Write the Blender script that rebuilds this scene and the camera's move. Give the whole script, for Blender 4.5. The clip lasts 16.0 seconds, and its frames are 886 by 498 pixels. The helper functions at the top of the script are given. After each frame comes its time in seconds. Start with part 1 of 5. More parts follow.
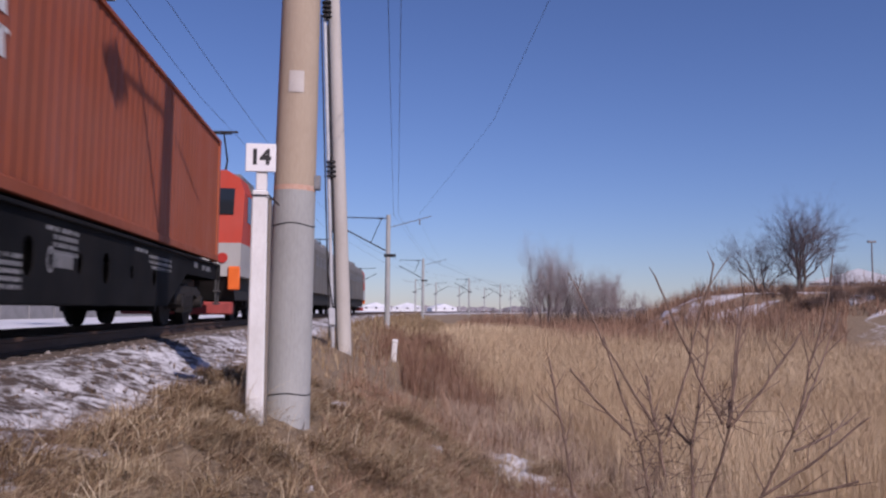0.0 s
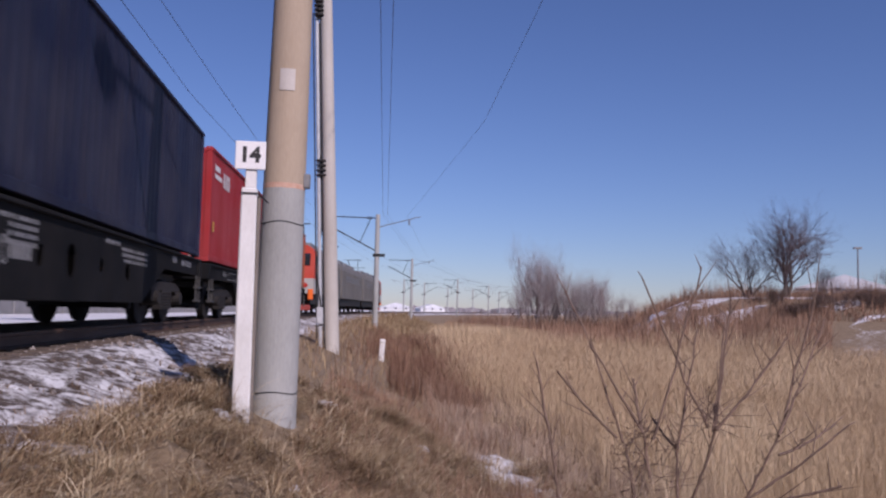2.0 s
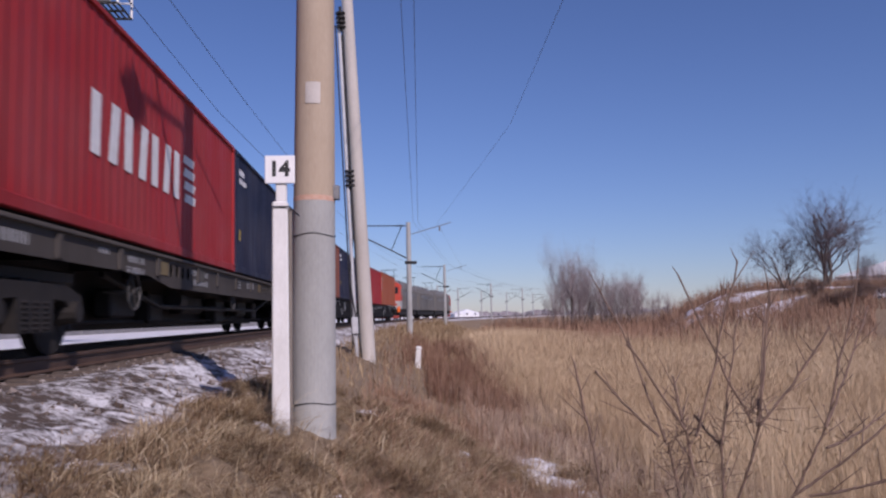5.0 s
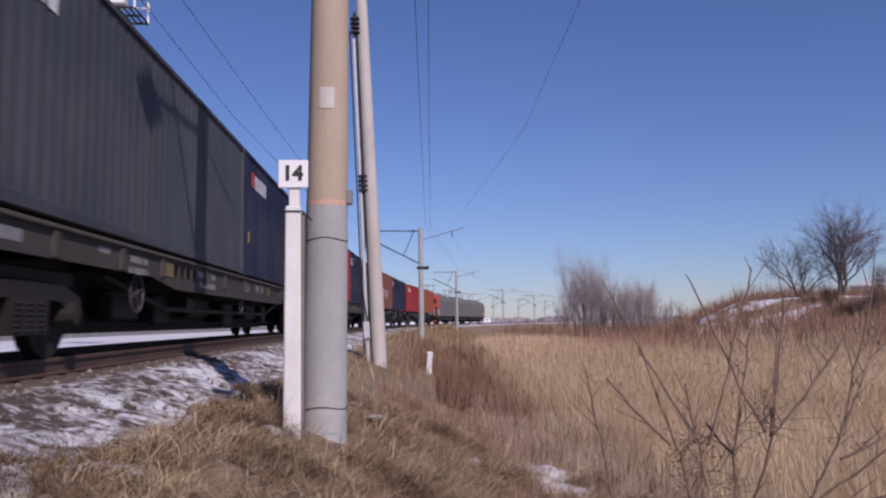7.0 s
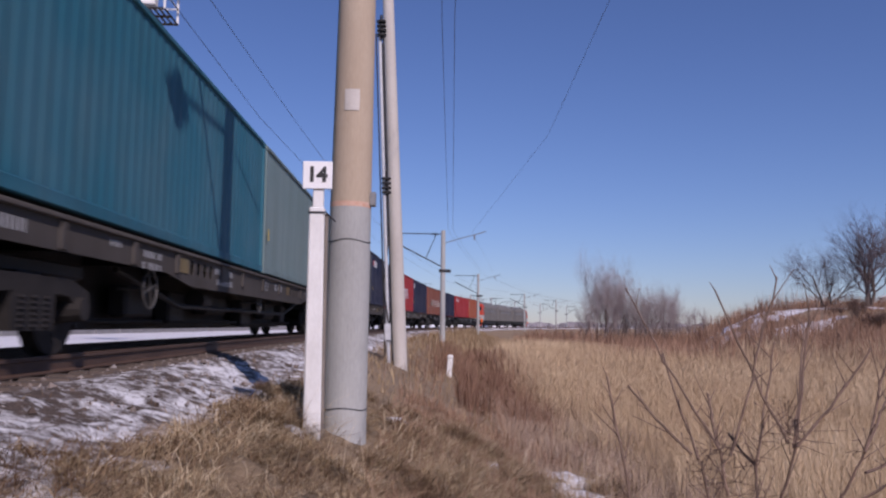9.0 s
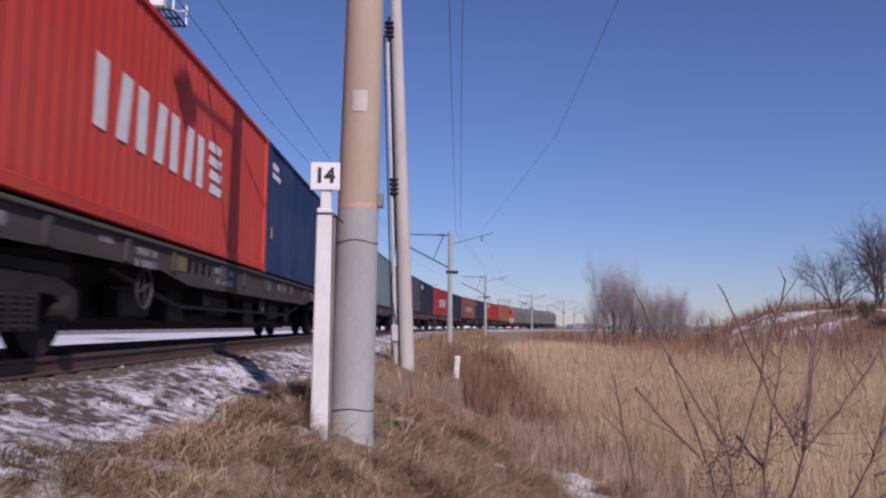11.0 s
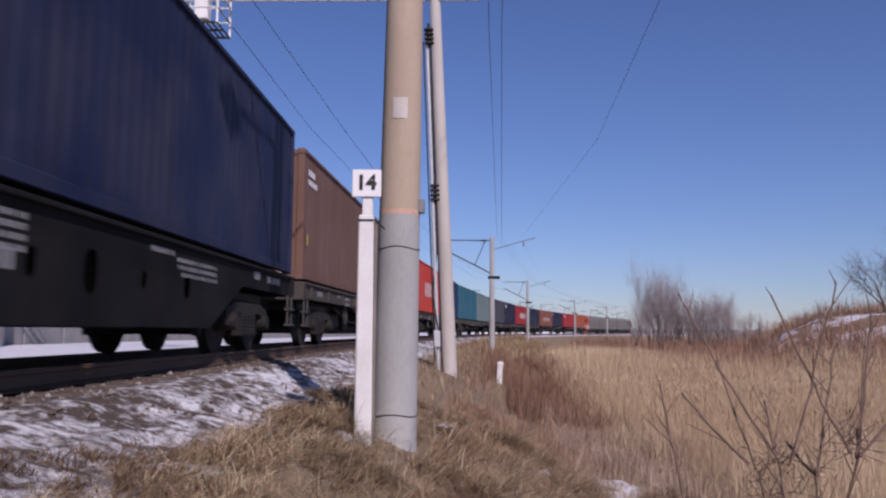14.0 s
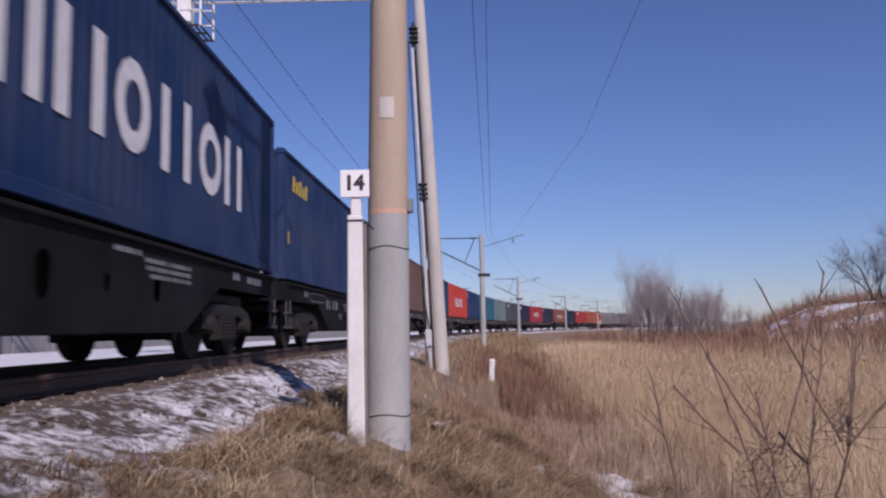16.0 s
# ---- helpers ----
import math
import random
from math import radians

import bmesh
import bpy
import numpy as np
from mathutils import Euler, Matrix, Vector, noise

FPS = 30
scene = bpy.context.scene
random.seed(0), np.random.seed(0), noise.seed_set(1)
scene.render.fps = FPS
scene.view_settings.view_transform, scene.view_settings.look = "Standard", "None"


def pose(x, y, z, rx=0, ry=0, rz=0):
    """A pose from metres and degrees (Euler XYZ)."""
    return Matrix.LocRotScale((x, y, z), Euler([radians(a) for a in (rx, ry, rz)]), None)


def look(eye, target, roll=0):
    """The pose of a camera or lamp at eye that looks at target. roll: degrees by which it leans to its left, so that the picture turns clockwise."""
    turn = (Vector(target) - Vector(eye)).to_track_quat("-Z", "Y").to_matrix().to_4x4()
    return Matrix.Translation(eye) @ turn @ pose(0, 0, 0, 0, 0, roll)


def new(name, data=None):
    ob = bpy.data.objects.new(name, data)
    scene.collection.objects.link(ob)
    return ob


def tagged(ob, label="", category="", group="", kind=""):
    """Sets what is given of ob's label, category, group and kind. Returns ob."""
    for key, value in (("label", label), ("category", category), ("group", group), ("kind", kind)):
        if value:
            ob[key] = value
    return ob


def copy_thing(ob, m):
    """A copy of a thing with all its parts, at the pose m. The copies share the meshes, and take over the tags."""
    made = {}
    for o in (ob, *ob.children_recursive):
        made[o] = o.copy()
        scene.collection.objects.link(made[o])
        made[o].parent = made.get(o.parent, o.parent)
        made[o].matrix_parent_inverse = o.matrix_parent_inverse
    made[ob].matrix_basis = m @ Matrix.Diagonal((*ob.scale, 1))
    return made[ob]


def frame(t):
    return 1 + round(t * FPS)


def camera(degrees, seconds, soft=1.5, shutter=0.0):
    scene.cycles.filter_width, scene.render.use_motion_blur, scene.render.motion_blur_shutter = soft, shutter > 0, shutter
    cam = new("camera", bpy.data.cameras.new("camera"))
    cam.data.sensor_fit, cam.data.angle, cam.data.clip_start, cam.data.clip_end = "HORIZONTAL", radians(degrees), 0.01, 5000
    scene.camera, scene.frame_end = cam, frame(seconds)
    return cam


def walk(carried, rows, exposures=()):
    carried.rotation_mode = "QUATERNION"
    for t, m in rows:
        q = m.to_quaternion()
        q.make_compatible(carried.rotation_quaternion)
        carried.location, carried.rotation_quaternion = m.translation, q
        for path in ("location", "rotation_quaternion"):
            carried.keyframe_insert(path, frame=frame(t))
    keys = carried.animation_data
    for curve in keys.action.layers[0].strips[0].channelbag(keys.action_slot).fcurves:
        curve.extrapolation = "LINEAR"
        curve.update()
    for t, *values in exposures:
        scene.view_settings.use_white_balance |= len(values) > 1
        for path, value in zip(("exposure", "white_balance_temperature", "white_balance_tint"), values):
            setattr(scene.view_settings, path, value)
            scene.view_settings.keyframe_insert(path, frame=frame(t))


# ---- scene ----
cam = camera(58.3, 16.0, 2.3, 0.3)
EYE = 0.35          # eye height over the rail tops


def aim(yaw, pitch, roll):
    """A pose from yaw to the left, pitch up and roll in degrees."""
    a, p = radians(yaw), radians(pitch)
    way = Vector((-math.sin(a) * math.cos(p), math.cos(a) * math.cos(p), math.sin(p)))
    eye = Vector((0, 0, EYE))
    return look(eye, eye + way, roll)


VIEW = [(0.0, -6.06, 4.37, 0.48),
        (0.5, -6.90, 3.68, 1.65),
        (1.0, -7.28, 3.07, 1.96),
        (1.5, -7.45, 3.56, 2.16),
        (2.0, -6.85, 4.42, 1.21),
        (2.5, -5.65, 4.29, -0.17),
        (3.0, -6.23, 3.46, -0.03),
        (3.5, -6.27, 4.10, -0.18),
        (4.0, -6.25, 4.12, -0.45),
        (4.2, -5.83, 4.31, -0.70),
        (6.5, -3.75, 5.07, -1.06),
        (7.0, -3.70, 5.21, -0.65),
        (7.5, -3.79, 5.28, -0.01),
        (8.0, -2.66, 5.60, 0.10),
        (8.2, -2.31, 5.58, 0.13),
        (10.5, -2.14, 5.28, 0.86),
        (11.0, -1.55, 5.52, 0.64),
        (11.5, -0.61, 5.78, 0.88),
        (12.0, -0.11, 6.02, 0.83),
        (12.5, -0.01, 6.22, 0.53),
        (13.0, 0.90, 6.10, 0.28),
        (13.5, 1.02, 5.95, 0.12),
        (14.0, 1.46, 5.90, 0.40),
        (14.5, 1.13, 6.57, 0.49),
        (15.0, 0.02, 5.75, -0.25),
        (15.5, -0.23, 5.72, -0.68),
        (16.0, 0.70, 5.79, -1.00)]
walk(cam, [(t, aim(y, p, r)) for t, y, p, r in VIEW],
     exposures=[(0.0, 0.0, 6350, 31), (16.0, 0.0, 6350, 31)])

# ---- light ----
SUN_FROM = Vector((0.405, -0.914, 0)).normalized()
SUN_UP = radians(38)
world = bpy.data.worlds.new("sky")
scene.world = world
world.use_nodes = True
wn = world.node_tree.nodes
sky = wn.new("ShaderNodeTexSky")
sky.sky_type = "NISHITA"
sky.sun_disc = False
sky.sun_elevation = SUN_UP
sky.sun_rotation = math.atan2(SUN_FROM.x, SUN_FROM.y)
sky.altitude = 100
sky.air_density, sky.dust_density, sky.ozone_density = 1.1, 0.1, 4.0
cool = wn.new("ShaderNodeMix")      # the deep blue of dry winter air
cool.data_type, cool.blend_type = "RGBA", "MULTIPLY"
cool.inputs["Factor"].default_value = 1.0
cool.inputs["B"].default_value = (0.79, 0.93, 1.19, 1)
world.node_tree.links.new(sky.outputs[0], cool.inputs["A"])
world.node_tree.links.new(cool.outputs["Result"], wn["Background"].inputs[0])
wn["Background"].inputs[1].default_value = 0.0705
sun = new("sun", bpy.data.lights.new("sun", "SUN"))
sun.data.energy, sun.data.angle, sun.data.color = 3.6, radians(0.5), (1.0, 0.94, 0.86)
sun.matrix_world = look(SUN_FROM * 60 + Vector((0, 0, 60 * math.tan(SUN_UP))), (0, 0, 0))


# ---- materials ----
def material(name, rough=0.8, metal=0.0):
    m = bpy.data.materials.new(name)
    m.use_nodes = True
    b = m.node_tree.nodes["Principled BSDF"]
    b.inputs["Roughness"].default_value, b.inputs["Metallic"].default_value = rough, metal
    return m, m.node_tree.nodes, m.node_tree.links, b


def noise_of(n, l, scale, detail=4.0, stretch=(1, 1, 1), rough=0.55, space="Object"):
    c, mp, t = n.new("ShaderNodeTexCoord"), n.new("ShaderNodeMapping"), n.new("ShaderNodeTexNoise")
    mp.inputs["Scale"].default_value = stretch
    t.inputs["Scale"].default_value, t.inputs["Detail"].default_value, t.inputs["Roughness"].default_value = scale, detail, rough
    l.new(c.outputs[space], mp.inputs[0])
    l.new(mp.outputs[0], t.inputs["Vector"])
    return t.outputs["Fac"]


def ramp(n, l, fac, stops):
    r = n.new("ShaderNodeValToRGB")
    while len(r.color_ramp.elements) < len(stops):
        r.color_ramp.elements.new(0.5)
    for e, (p, c) in zip(r.color_ramp.elements, stops):
        e.position, e.color = p, (*c, 1)
    l.new(fac, r.inputs[0])
    return r.outputs[0]


def blend(n, l, fac, a, b, kind="MIX"):
    x = n.new("ShaderNodeMix")
    x.data_type, x.blend_type = "RGBA", kind
    for s, v in ((x.inputs["Factor"], fac), (x.inputs["A"], a), (x.inputs["B"], b)):
        if isinstance(v, bpy.types.NodeSocket):
            l.new(v, s)
        else:
            s.default_value = v if isinstance(v, float) else (*v, 1)
    return x.outputs["Result"]


def bump(n, l, b, height, strength=0.4, distance=0.02):
    x = n.new("ShaderNodeBump")
    x.inputs["Strength"].default_value, x.inputs["Distance"].default_value = strength, distance
    l.new(height, x.inputs["Height"])
    l.new(x.outputs[0], b.inputs["Normal"])


def two_tone(name, dark, light, scale=3.0, rough=0.85, metal=0.0, stretch=(1, 1, 1), relief=0.4, distance=0.01, fine=40.0, space="Object"):
    """A surface that varies between two colours at a broad and a fine scale."""
    m, n, l, b = material(name, rough, metal)
    broad, grain = noise_of(n, l, scale, 5, stretch, 0.6, space), noise_of(n, l, fine, 3, stretch, 0.6, space)
    c = ramp(n, l, broad, [(0.3, dark), (0.7, light)])
    l.new(blend(n, l, 0.35, c, ramp(n, l, grain, [(0.25, dark), (0.75, light)])), b.inputs["Base Color"])
    bump(n, l, b, grain, relief, distance)
    return m


def painted(name, rough=0.5, dirt=(0.16, 0.12, 0.10), amount=0.22, fade=0.05, gloss=0.3):
    """Paint of the object's own colour, with grime streaks and rust specks."""
    m, n, l, b = material(name, rough)
    b.inputs["Specular IOR Level"].default_value = gloss
    info = n.new("ShaderNodeObjectInfo")
    streak = noise_of(n, l, 2.2, 6, (1, 1, 0.12), 0.65)
    patch = noise_of(n, l, 0.7, 4)
    speck = noise_of(n, l, 14.0, 5, (1, 1, 0.6), 0.7)
    c = blend(n, l, ramp(n, l, streak, [(0.46, (0, 0, 0)), (0.8, (amount,) * 3)]), info.outputs["Color"], dirt)
    faded = blend(n, l, fade, c, (0.55, 0.52, 0.5))
    c = blend(n, l, ramp(n, l, patch, [(0.4, (0, 0, 0)), (0.7, (1, 1, 1))]), c, faded)
    c = blend(n, l, ramp(n, l, speck, [(0.68, (0, 0, 0)), (0.74, (0.7, 0.7, 0.7))]), c, (0.13, 0.06, 0.035))
    l.new(c, b.inputs["Base Color"])
    l.new(ramp(n, l, streak, [(0.3, (rough,) * 3), (0.8, (0.85,) * 3)]), b.inputs["Roughness"])
    bump(n, l, b, speck, 0.15, 0.004)
    return m


def tinted(name, stops, rough=0.9, through_light=0.0):
    """A colour along the stops by each blade's own tone."""
    m, n, l, b = material(name, rough)
    a = n.new("ShaderNodeAttribute")
    a.attribute_name = "tone"
    l.new(ramp(n, l, a.outputs["Fac"], stops), b.inputs["Base Color"])
    b.inputs["Specular IOR Level"].default_value = 0.15
    return m


PAINT = painted("container_paint", 0.5, (0.085, 0.075, 0.07), gloss=0.2)
PLAIN_PAINT = painted("wagon_paint", 0.75, (0.03, 0.025, 0.021), 0.4, 0.02, 0.06)
CONCRETE = two_tone("pole_concrete", (0.285, 0.29, 0.275), (0.45, 0.455, 0.435), 2.0, 0.9, 0, (1, 1, 0.35), 0.5, 0.004, 45)
LIME = two_tone("chipped_white_paint", (0.62, 0.61, 0.58), (0.82, 0.82, 0.8), 5.0, 0.8, 0, (1, 1, 0.5), 0.4, 0.004, 60)
BEIGE = two_tone("beige_wash", (0.36, 0.28, 0.20), (0.48, 0.39, 0.29), 2.5, 0.9, 0, (1, 1, 0.3), 0.4, 0.003, 45)
RUST_LINE = two_tone("faded_orange_paint", (0.5, 0.26, 0.17), (0.62, 0.45, 0.36), 12, 0.9)
STEEL = two_tone("grey_steel", (0.16, 0.165, 0.17), (0.30, 0.30, 0.30), 4, 0.55, 0.4)
GALVANISED = two_tone("pale_galvanised_steel", (0.45, 0.46, 0.47), (0.62, 0.63, 0.64), 6, 0.5, 0.3)
BLACK_STEEL = two_tone("dirty_black_steel", (0.006, 0.006, 0.006), (0.022, 0.02, 0.018), 3, 0.7, 0.1)
BOGIE = two_tone("dusty_bogie_steel", (0.007, 0.006, 0.0055), (0.026, 0.021, 0.018), 5, 0.85, 0.1)
RAIL = two_tone("rusty_rail_steel", (0.07, 0.04, 0.028), (0.14, 0.085, 0.06), 6, 0.7, 0.3, (1, 0.2, 1))
BLACK = two_tone("black_print", (0.012, 0.012, 0.012), (0.03, 0.03, 0.03), 8, 0.6)
WHITE_MARK = two_tone("white_lettering", (0.62, 0.62, 0.6), (0.85, 0.85, 0.83), 6, 0.6)
GLASS_DARK, _n, _l, _b = material("cab_window_glass", 0.08)
_b.inputs["Base Color"].default_value = (0.02, 0.025, 0.03, 1)
WIRE = two_tone("dark_wire", (0.03, 0.03, 0.035), (0.06, 0.06, 0.065), 5, 0.6, 0.4)
BARK = two_tone("grey_brown_bark", (0.085, 0.062, 0.05), (0.17, 0.13, 0.105), 4, 0.95, 0, (1, 1, 0.3), 0.5, 0.01, 30)
TWIG = two_tone("brown_twig_bark", (0.085, 0.056, 0.042), (0.24, 0.16, 0.118), 20, 0.9, 0, (1, 1, 0.4), 0.3, 0.002, 120)
SLEEPER = two_tone("sleeper_concrete", (0.05, 0.038, 0.03), (0.12, 0.09, 0.07), 4, 0.9)
SNOW = two_tone("old_snow", (0.66, 0.68, 0.72), (0.88, 0.89, 0.91), 3.0, 0.7, 0, (1, 1, 1), 0.6, 0.03, 18)
WALL = two_tone("pale_house_wall", (0.62, 0.62, 0.62), (0.78, 0.78, 0.77), 1.5, 0.9)
ROOF = two_tone("snowy_roof", (0.60, 0.61, 0.64), (0.80, 0.81, 0.83), 1, 0.8)
GRASS = tinted("dry_grass", [(0.0, (0.085, 0.05, 0.03)), (0.35, (0.23, 0.15, 0.088)), (0.7, (0.42, 0.32, 0.19)), (1.0, (0.66, 0.55, 0.38))])
REED = tinted("dry_reed", [(0.0, (0.25, 0.165, 0.10)), (0.4, (0.45, 0.325, 0.20)), (0.8, (0.61, 0.47, 0.305)), (1.0, (0.70, 0.57, 0.39))])
WEED = tinted("red_brown_weed", [(0.0, (0.11, 0.06, 0.042)), (0.5, (0.26, 0.15, 0.10)), (1.0, (0.42, 0.28, 0.19))])
DEAD = tinted("grey_brown_dead_weed", [(0.0, (0.17, 0.118, 0.09)), (0.5, (0.37, 0.27, 0.20)), (1.0, (0.56, 0.445, 0.335))])
STONE = tinted("ballast_stone", [(0.0, (0.075, 0.055, 0.045)), (0.6, (0.17, 0.135, 0.115)), (1.0, (0.33, 0.30, 0.28))])


def ground_material():
    m, n, l, b = material("dry_earth_with_snow", 0.95)
    a = n.new("ShaderNodeAttribute")
    a.attribute_name = "snow"
    g = n.new("ShaderNodeAttribute")
    g.attribute_name = "ballast"
    broad, mid, fine = (noise_of(n, l, s, 6, (1, 1, 1), 0.65) for s in (0.25, 2.4, 16.0))
    earth = blend(n, l, 0.5, ramp(n, l, mid, [(0.3, (0.13, 0.085, 0.05)), (0.7, (0.32, 0.235, 0.14))]), ramp(n, l, fine, [(0.3, (0.09, 0.06, 0.04)), (0.7, (0.36, 0.27, 0.17))]))
    gravel = ramp(n, l, fine, [(0.3, (0.035, 0.026, 0.021)), (0.7, (0.12, 0.085, 0.065))])
    earth = blend(n, l, g.outputs["Fac"], earth, gravel)
    add = n.new("ShaderNodeMath")
    add.operation = "ADD"
    l.new(a.outputs["Fac"], add.inputs[0])
    l.new(blend(n, l, 0.45, blend(n, l, 0.45, mid, broad), noise_of(n, l, 7.0, 6, (1, 1, 1), 0.7)), add.inputs[1])
    mask = ramp(n, l, add.outputs[0], [(0.90, (0, 0, 0)), (0.99, (1, 1, 1))])
    white = ramp(n, l, mid, [(0.2, (0.50, 0.50, 0.51)), (0.8, (0.84, 0.84, 0.85))])
    l.new(blend(n, l, mask, earth, white), b.inputs["Base Color"])
    bump(n, l, b, blend(n, l, 0.5, mid, fine), 0.8, 0.06)
    return m


EARTH = ground_material()


# ---- building helpers ----
def part(name, bm, mat, parent=None, label="", color=None, smooth=False):
    me = bpy.data.meshes.new(name)
    bm.to_mesh(me)
    bm.free()
    me.materials.append(mat)
    if smooth:
        me.shade_smooth()
    ob = new(name, me)
    ob.parent = parent
    if color:
        ob.color = (*color, 1)
    return tagged(ob, label)


def mesh_of(name, verts, faces, mat, tone=None, extra=None):
    """A mesh straight from numbers, with an optional tone for each corner point."""
    me = bpy.data.meshes.new(name)
    me.from_pydata(verts, [], faces)
    for key, values in (("tone", tone), *(extra or {}).items()):
        if values is not None:
            me.attributes.new(key, "FLOAT", "POINT").data.foreach_set("value", np.asarray(values, np.float32))
    me.materials.append(mat)
    return me


def box(bm, x0, x1, y0, y1, z0, z1, bevel=0.0):
    r = bmesh.ops.create_cube(bm, size=1.0)
    for v in r["verts"]:
        v.co = Vector(((x0 + x1) / 2 + v.co.x * (x1 - x0), (y0 + y1) / 2 + v.co.y * (y1 - y0), (z0 + z1) / 2 + v.co.z * (z1 - z0)))
    if bevel:
        bmesh.ops.bevel(bm, geom=list({e for v in r["verts"] for e in v.link_edges}), offset=bevel, segments=1, affect="EDGES")
    return r["verts"]


def rod(bm, a, b, r0, r1=None, n=8):
    """A round bar from a to b, with closed ends."""
    a, b = Vector(a), Vector(b)
    r1 = r0 if r1 is None else r1
    q = (b - a).to_track_quat("Z", "Y")
    rings = []
    for p, r in ((a, r0), (b, r1)):
        rings.append([bm.verts.new(p + q @ Vector((math.cos(2 * math.pi * i / n) * r, math.sin(2 * math.pi * i / n) * r, 0))) for i in range(n)])
    for i in range(n):
        bm.faces.new((rings[0][i], rings[0][(i + 1) % n], rings[1][(i + 1) % n], rings[1][i]))
    bm.faces.new(rings[0][::-1])
    bm.faces.new(rings[1])


def lathe(bm, x, y, profile, n=10):
    """A turned shape about the upright through (x, y), from (radius, z) pairs."""
    rings = [[bm.verts.new((x + math.cos(2 * math.pi * i / n) * r, y + math.sin(2 * math.pi * i / n) * r, z)) for i in range(n)] for r, z in profile]
    for a, b in zip(rings, rings[1:]):
        for i in range(n):
            bm.faces.new((a[i], a[(i + 1) % n], b[(i + 1) % n], b[i]))
    bm.faces.new(rings[0][::-1])
    bm.faces.new(rings[-1])


def prism(bm, outline, y0, y1):
    """An outline of (x, z) pushed from y0 to y1."""
    a, b = ([bm.verts.new((x, y, z)) for x, z in outline] for y in (y0, y1))
    n = len(outline)
    for i in range(n):
        bm.faces.new((a[i], a[(i + 1) % n], b[(i + 1) % n], b[i]))
    bm.faces.new(a[::-1])
    bm.faces.new(b)


def side_prism(bm, outline, x0, x1):
    """An outline of (y, z) pushed from x0 to x1."""
    a, b = ([bm.verts.new((x, y, z)) for y, z in outline] for x in (x0, x1))
    n = len(outline)
    for i in range(n):
        bm.faces.new((a[i], a[(i + 1) % n], b[(i + 1) % n], b[i]))
    bm.faces.new(a[::-1])
    bm.faces.new(b)
    bmesh.ops.recalc_face_normals(bm, faces=bm.faces[:])


def pierced(bm, outline, holes, x0, x1):
    """A plate with an outline of (y, z) and holes right through it, from x0 to x1."""
    edges = []
    for loop in [outline, *holes]:
        vs = [bm.verts.new((x0, y, z)) for y, z in loop]
        edges += [bm.edges.new((a, b)) for a, b in zip(vs, vs[1:] + vs[:1])]
    fill = bmesh.ops.triangle_fill(bm, use_beauty=True, use_dissolve=False, edges=edges)
    faces = [g for g in fill["geom"] if isinstance(g, bmesh.types.BMFace)]
    out = bmesh.ops.extrude_face_region(bm, geom=faces)
    bmesh.ops.translate(bm, vec=(x1 - x0, 0, 0), verts=[g for g in out["geom"] if isinstance(g, bmesh.types.BMVert)])
    bmesh.ops.recalc_face_normals(bm, faces=bm.faces[:])


def oval(y, z, w, h, n=14):
    """A rounded slot about (y, z), w and h its half sizes."""
    k = min(w, h)
    return [(y + (w - k) * (1 if math.cos(a) > 0 else -1) + math.cos(a) * k, z + (h - k) * (1 if math.sin(a) > 0 else -1) + math.sin(a) * k) for a in np.linspace(0.05, 2 * math.pi + 0.05, n, endpoint=False)]


def empty(name, m=None, **tags):
    ob = new(name)
    ob.matrix_basis = m or Matrix()
    return tagged(ob, **tags)


# ---- the railway line: straight, then a curve to the right ----
LINE_X, RADIUS, EASE = -4.55, 520.0, 20.0
STEP = 0.5
_line = [(LINE_X, 0.0, 0.0)]
for _i in range(900):
    x, y, h = _line[-1]
    bend = min(_i * STEP / EASE, 1) / RADIUS if _i * STEP < 330 else 0
    h2 = h + bend * STEP
    _line.append((x + math.sin((h + h2) / 2) * STEP, y + math.cos((h + h2) / 2) * STEP, h2))
_ly = np.array([p[1] for p in _line])
_lx = np.array([p[0] for p in _line])
_lh = np.array([p[2] for p in _line])


def on_line(s, off=0.0, z=0.0):
    """Place on the line at s metres along it, off metres to its right; and its heading to the right."""
    if s <= 0:
        return Vector((LINE_X + off, s, z)), 0.0
    i = min(s / STEP, len(_line) - 1.001)
    k = int(i)
    x, y, h = (_line[k][j] + (_line[k + 1][j] - _line[k][j]) * (i - k) for j in range(3))
    return Vector((x + math.cos(h) * off, y - math.sin(h) * off, z)), h


def line_pose(s, off=0.0, z=0.0):
    p, h = on_line(s, off, z)
    return pose(p.x, p.y, p.z, 0, 0, -math.degrees(h))


def offset_of(x, y):
    """How far places lie to the right of the line."""
    return (x - np.interp(y, _ly, _lx)) * np.cos(np.interp(y, _ly, _lh))


def fall(v, xs, zs):
    return np.interp(v, xs, zs)


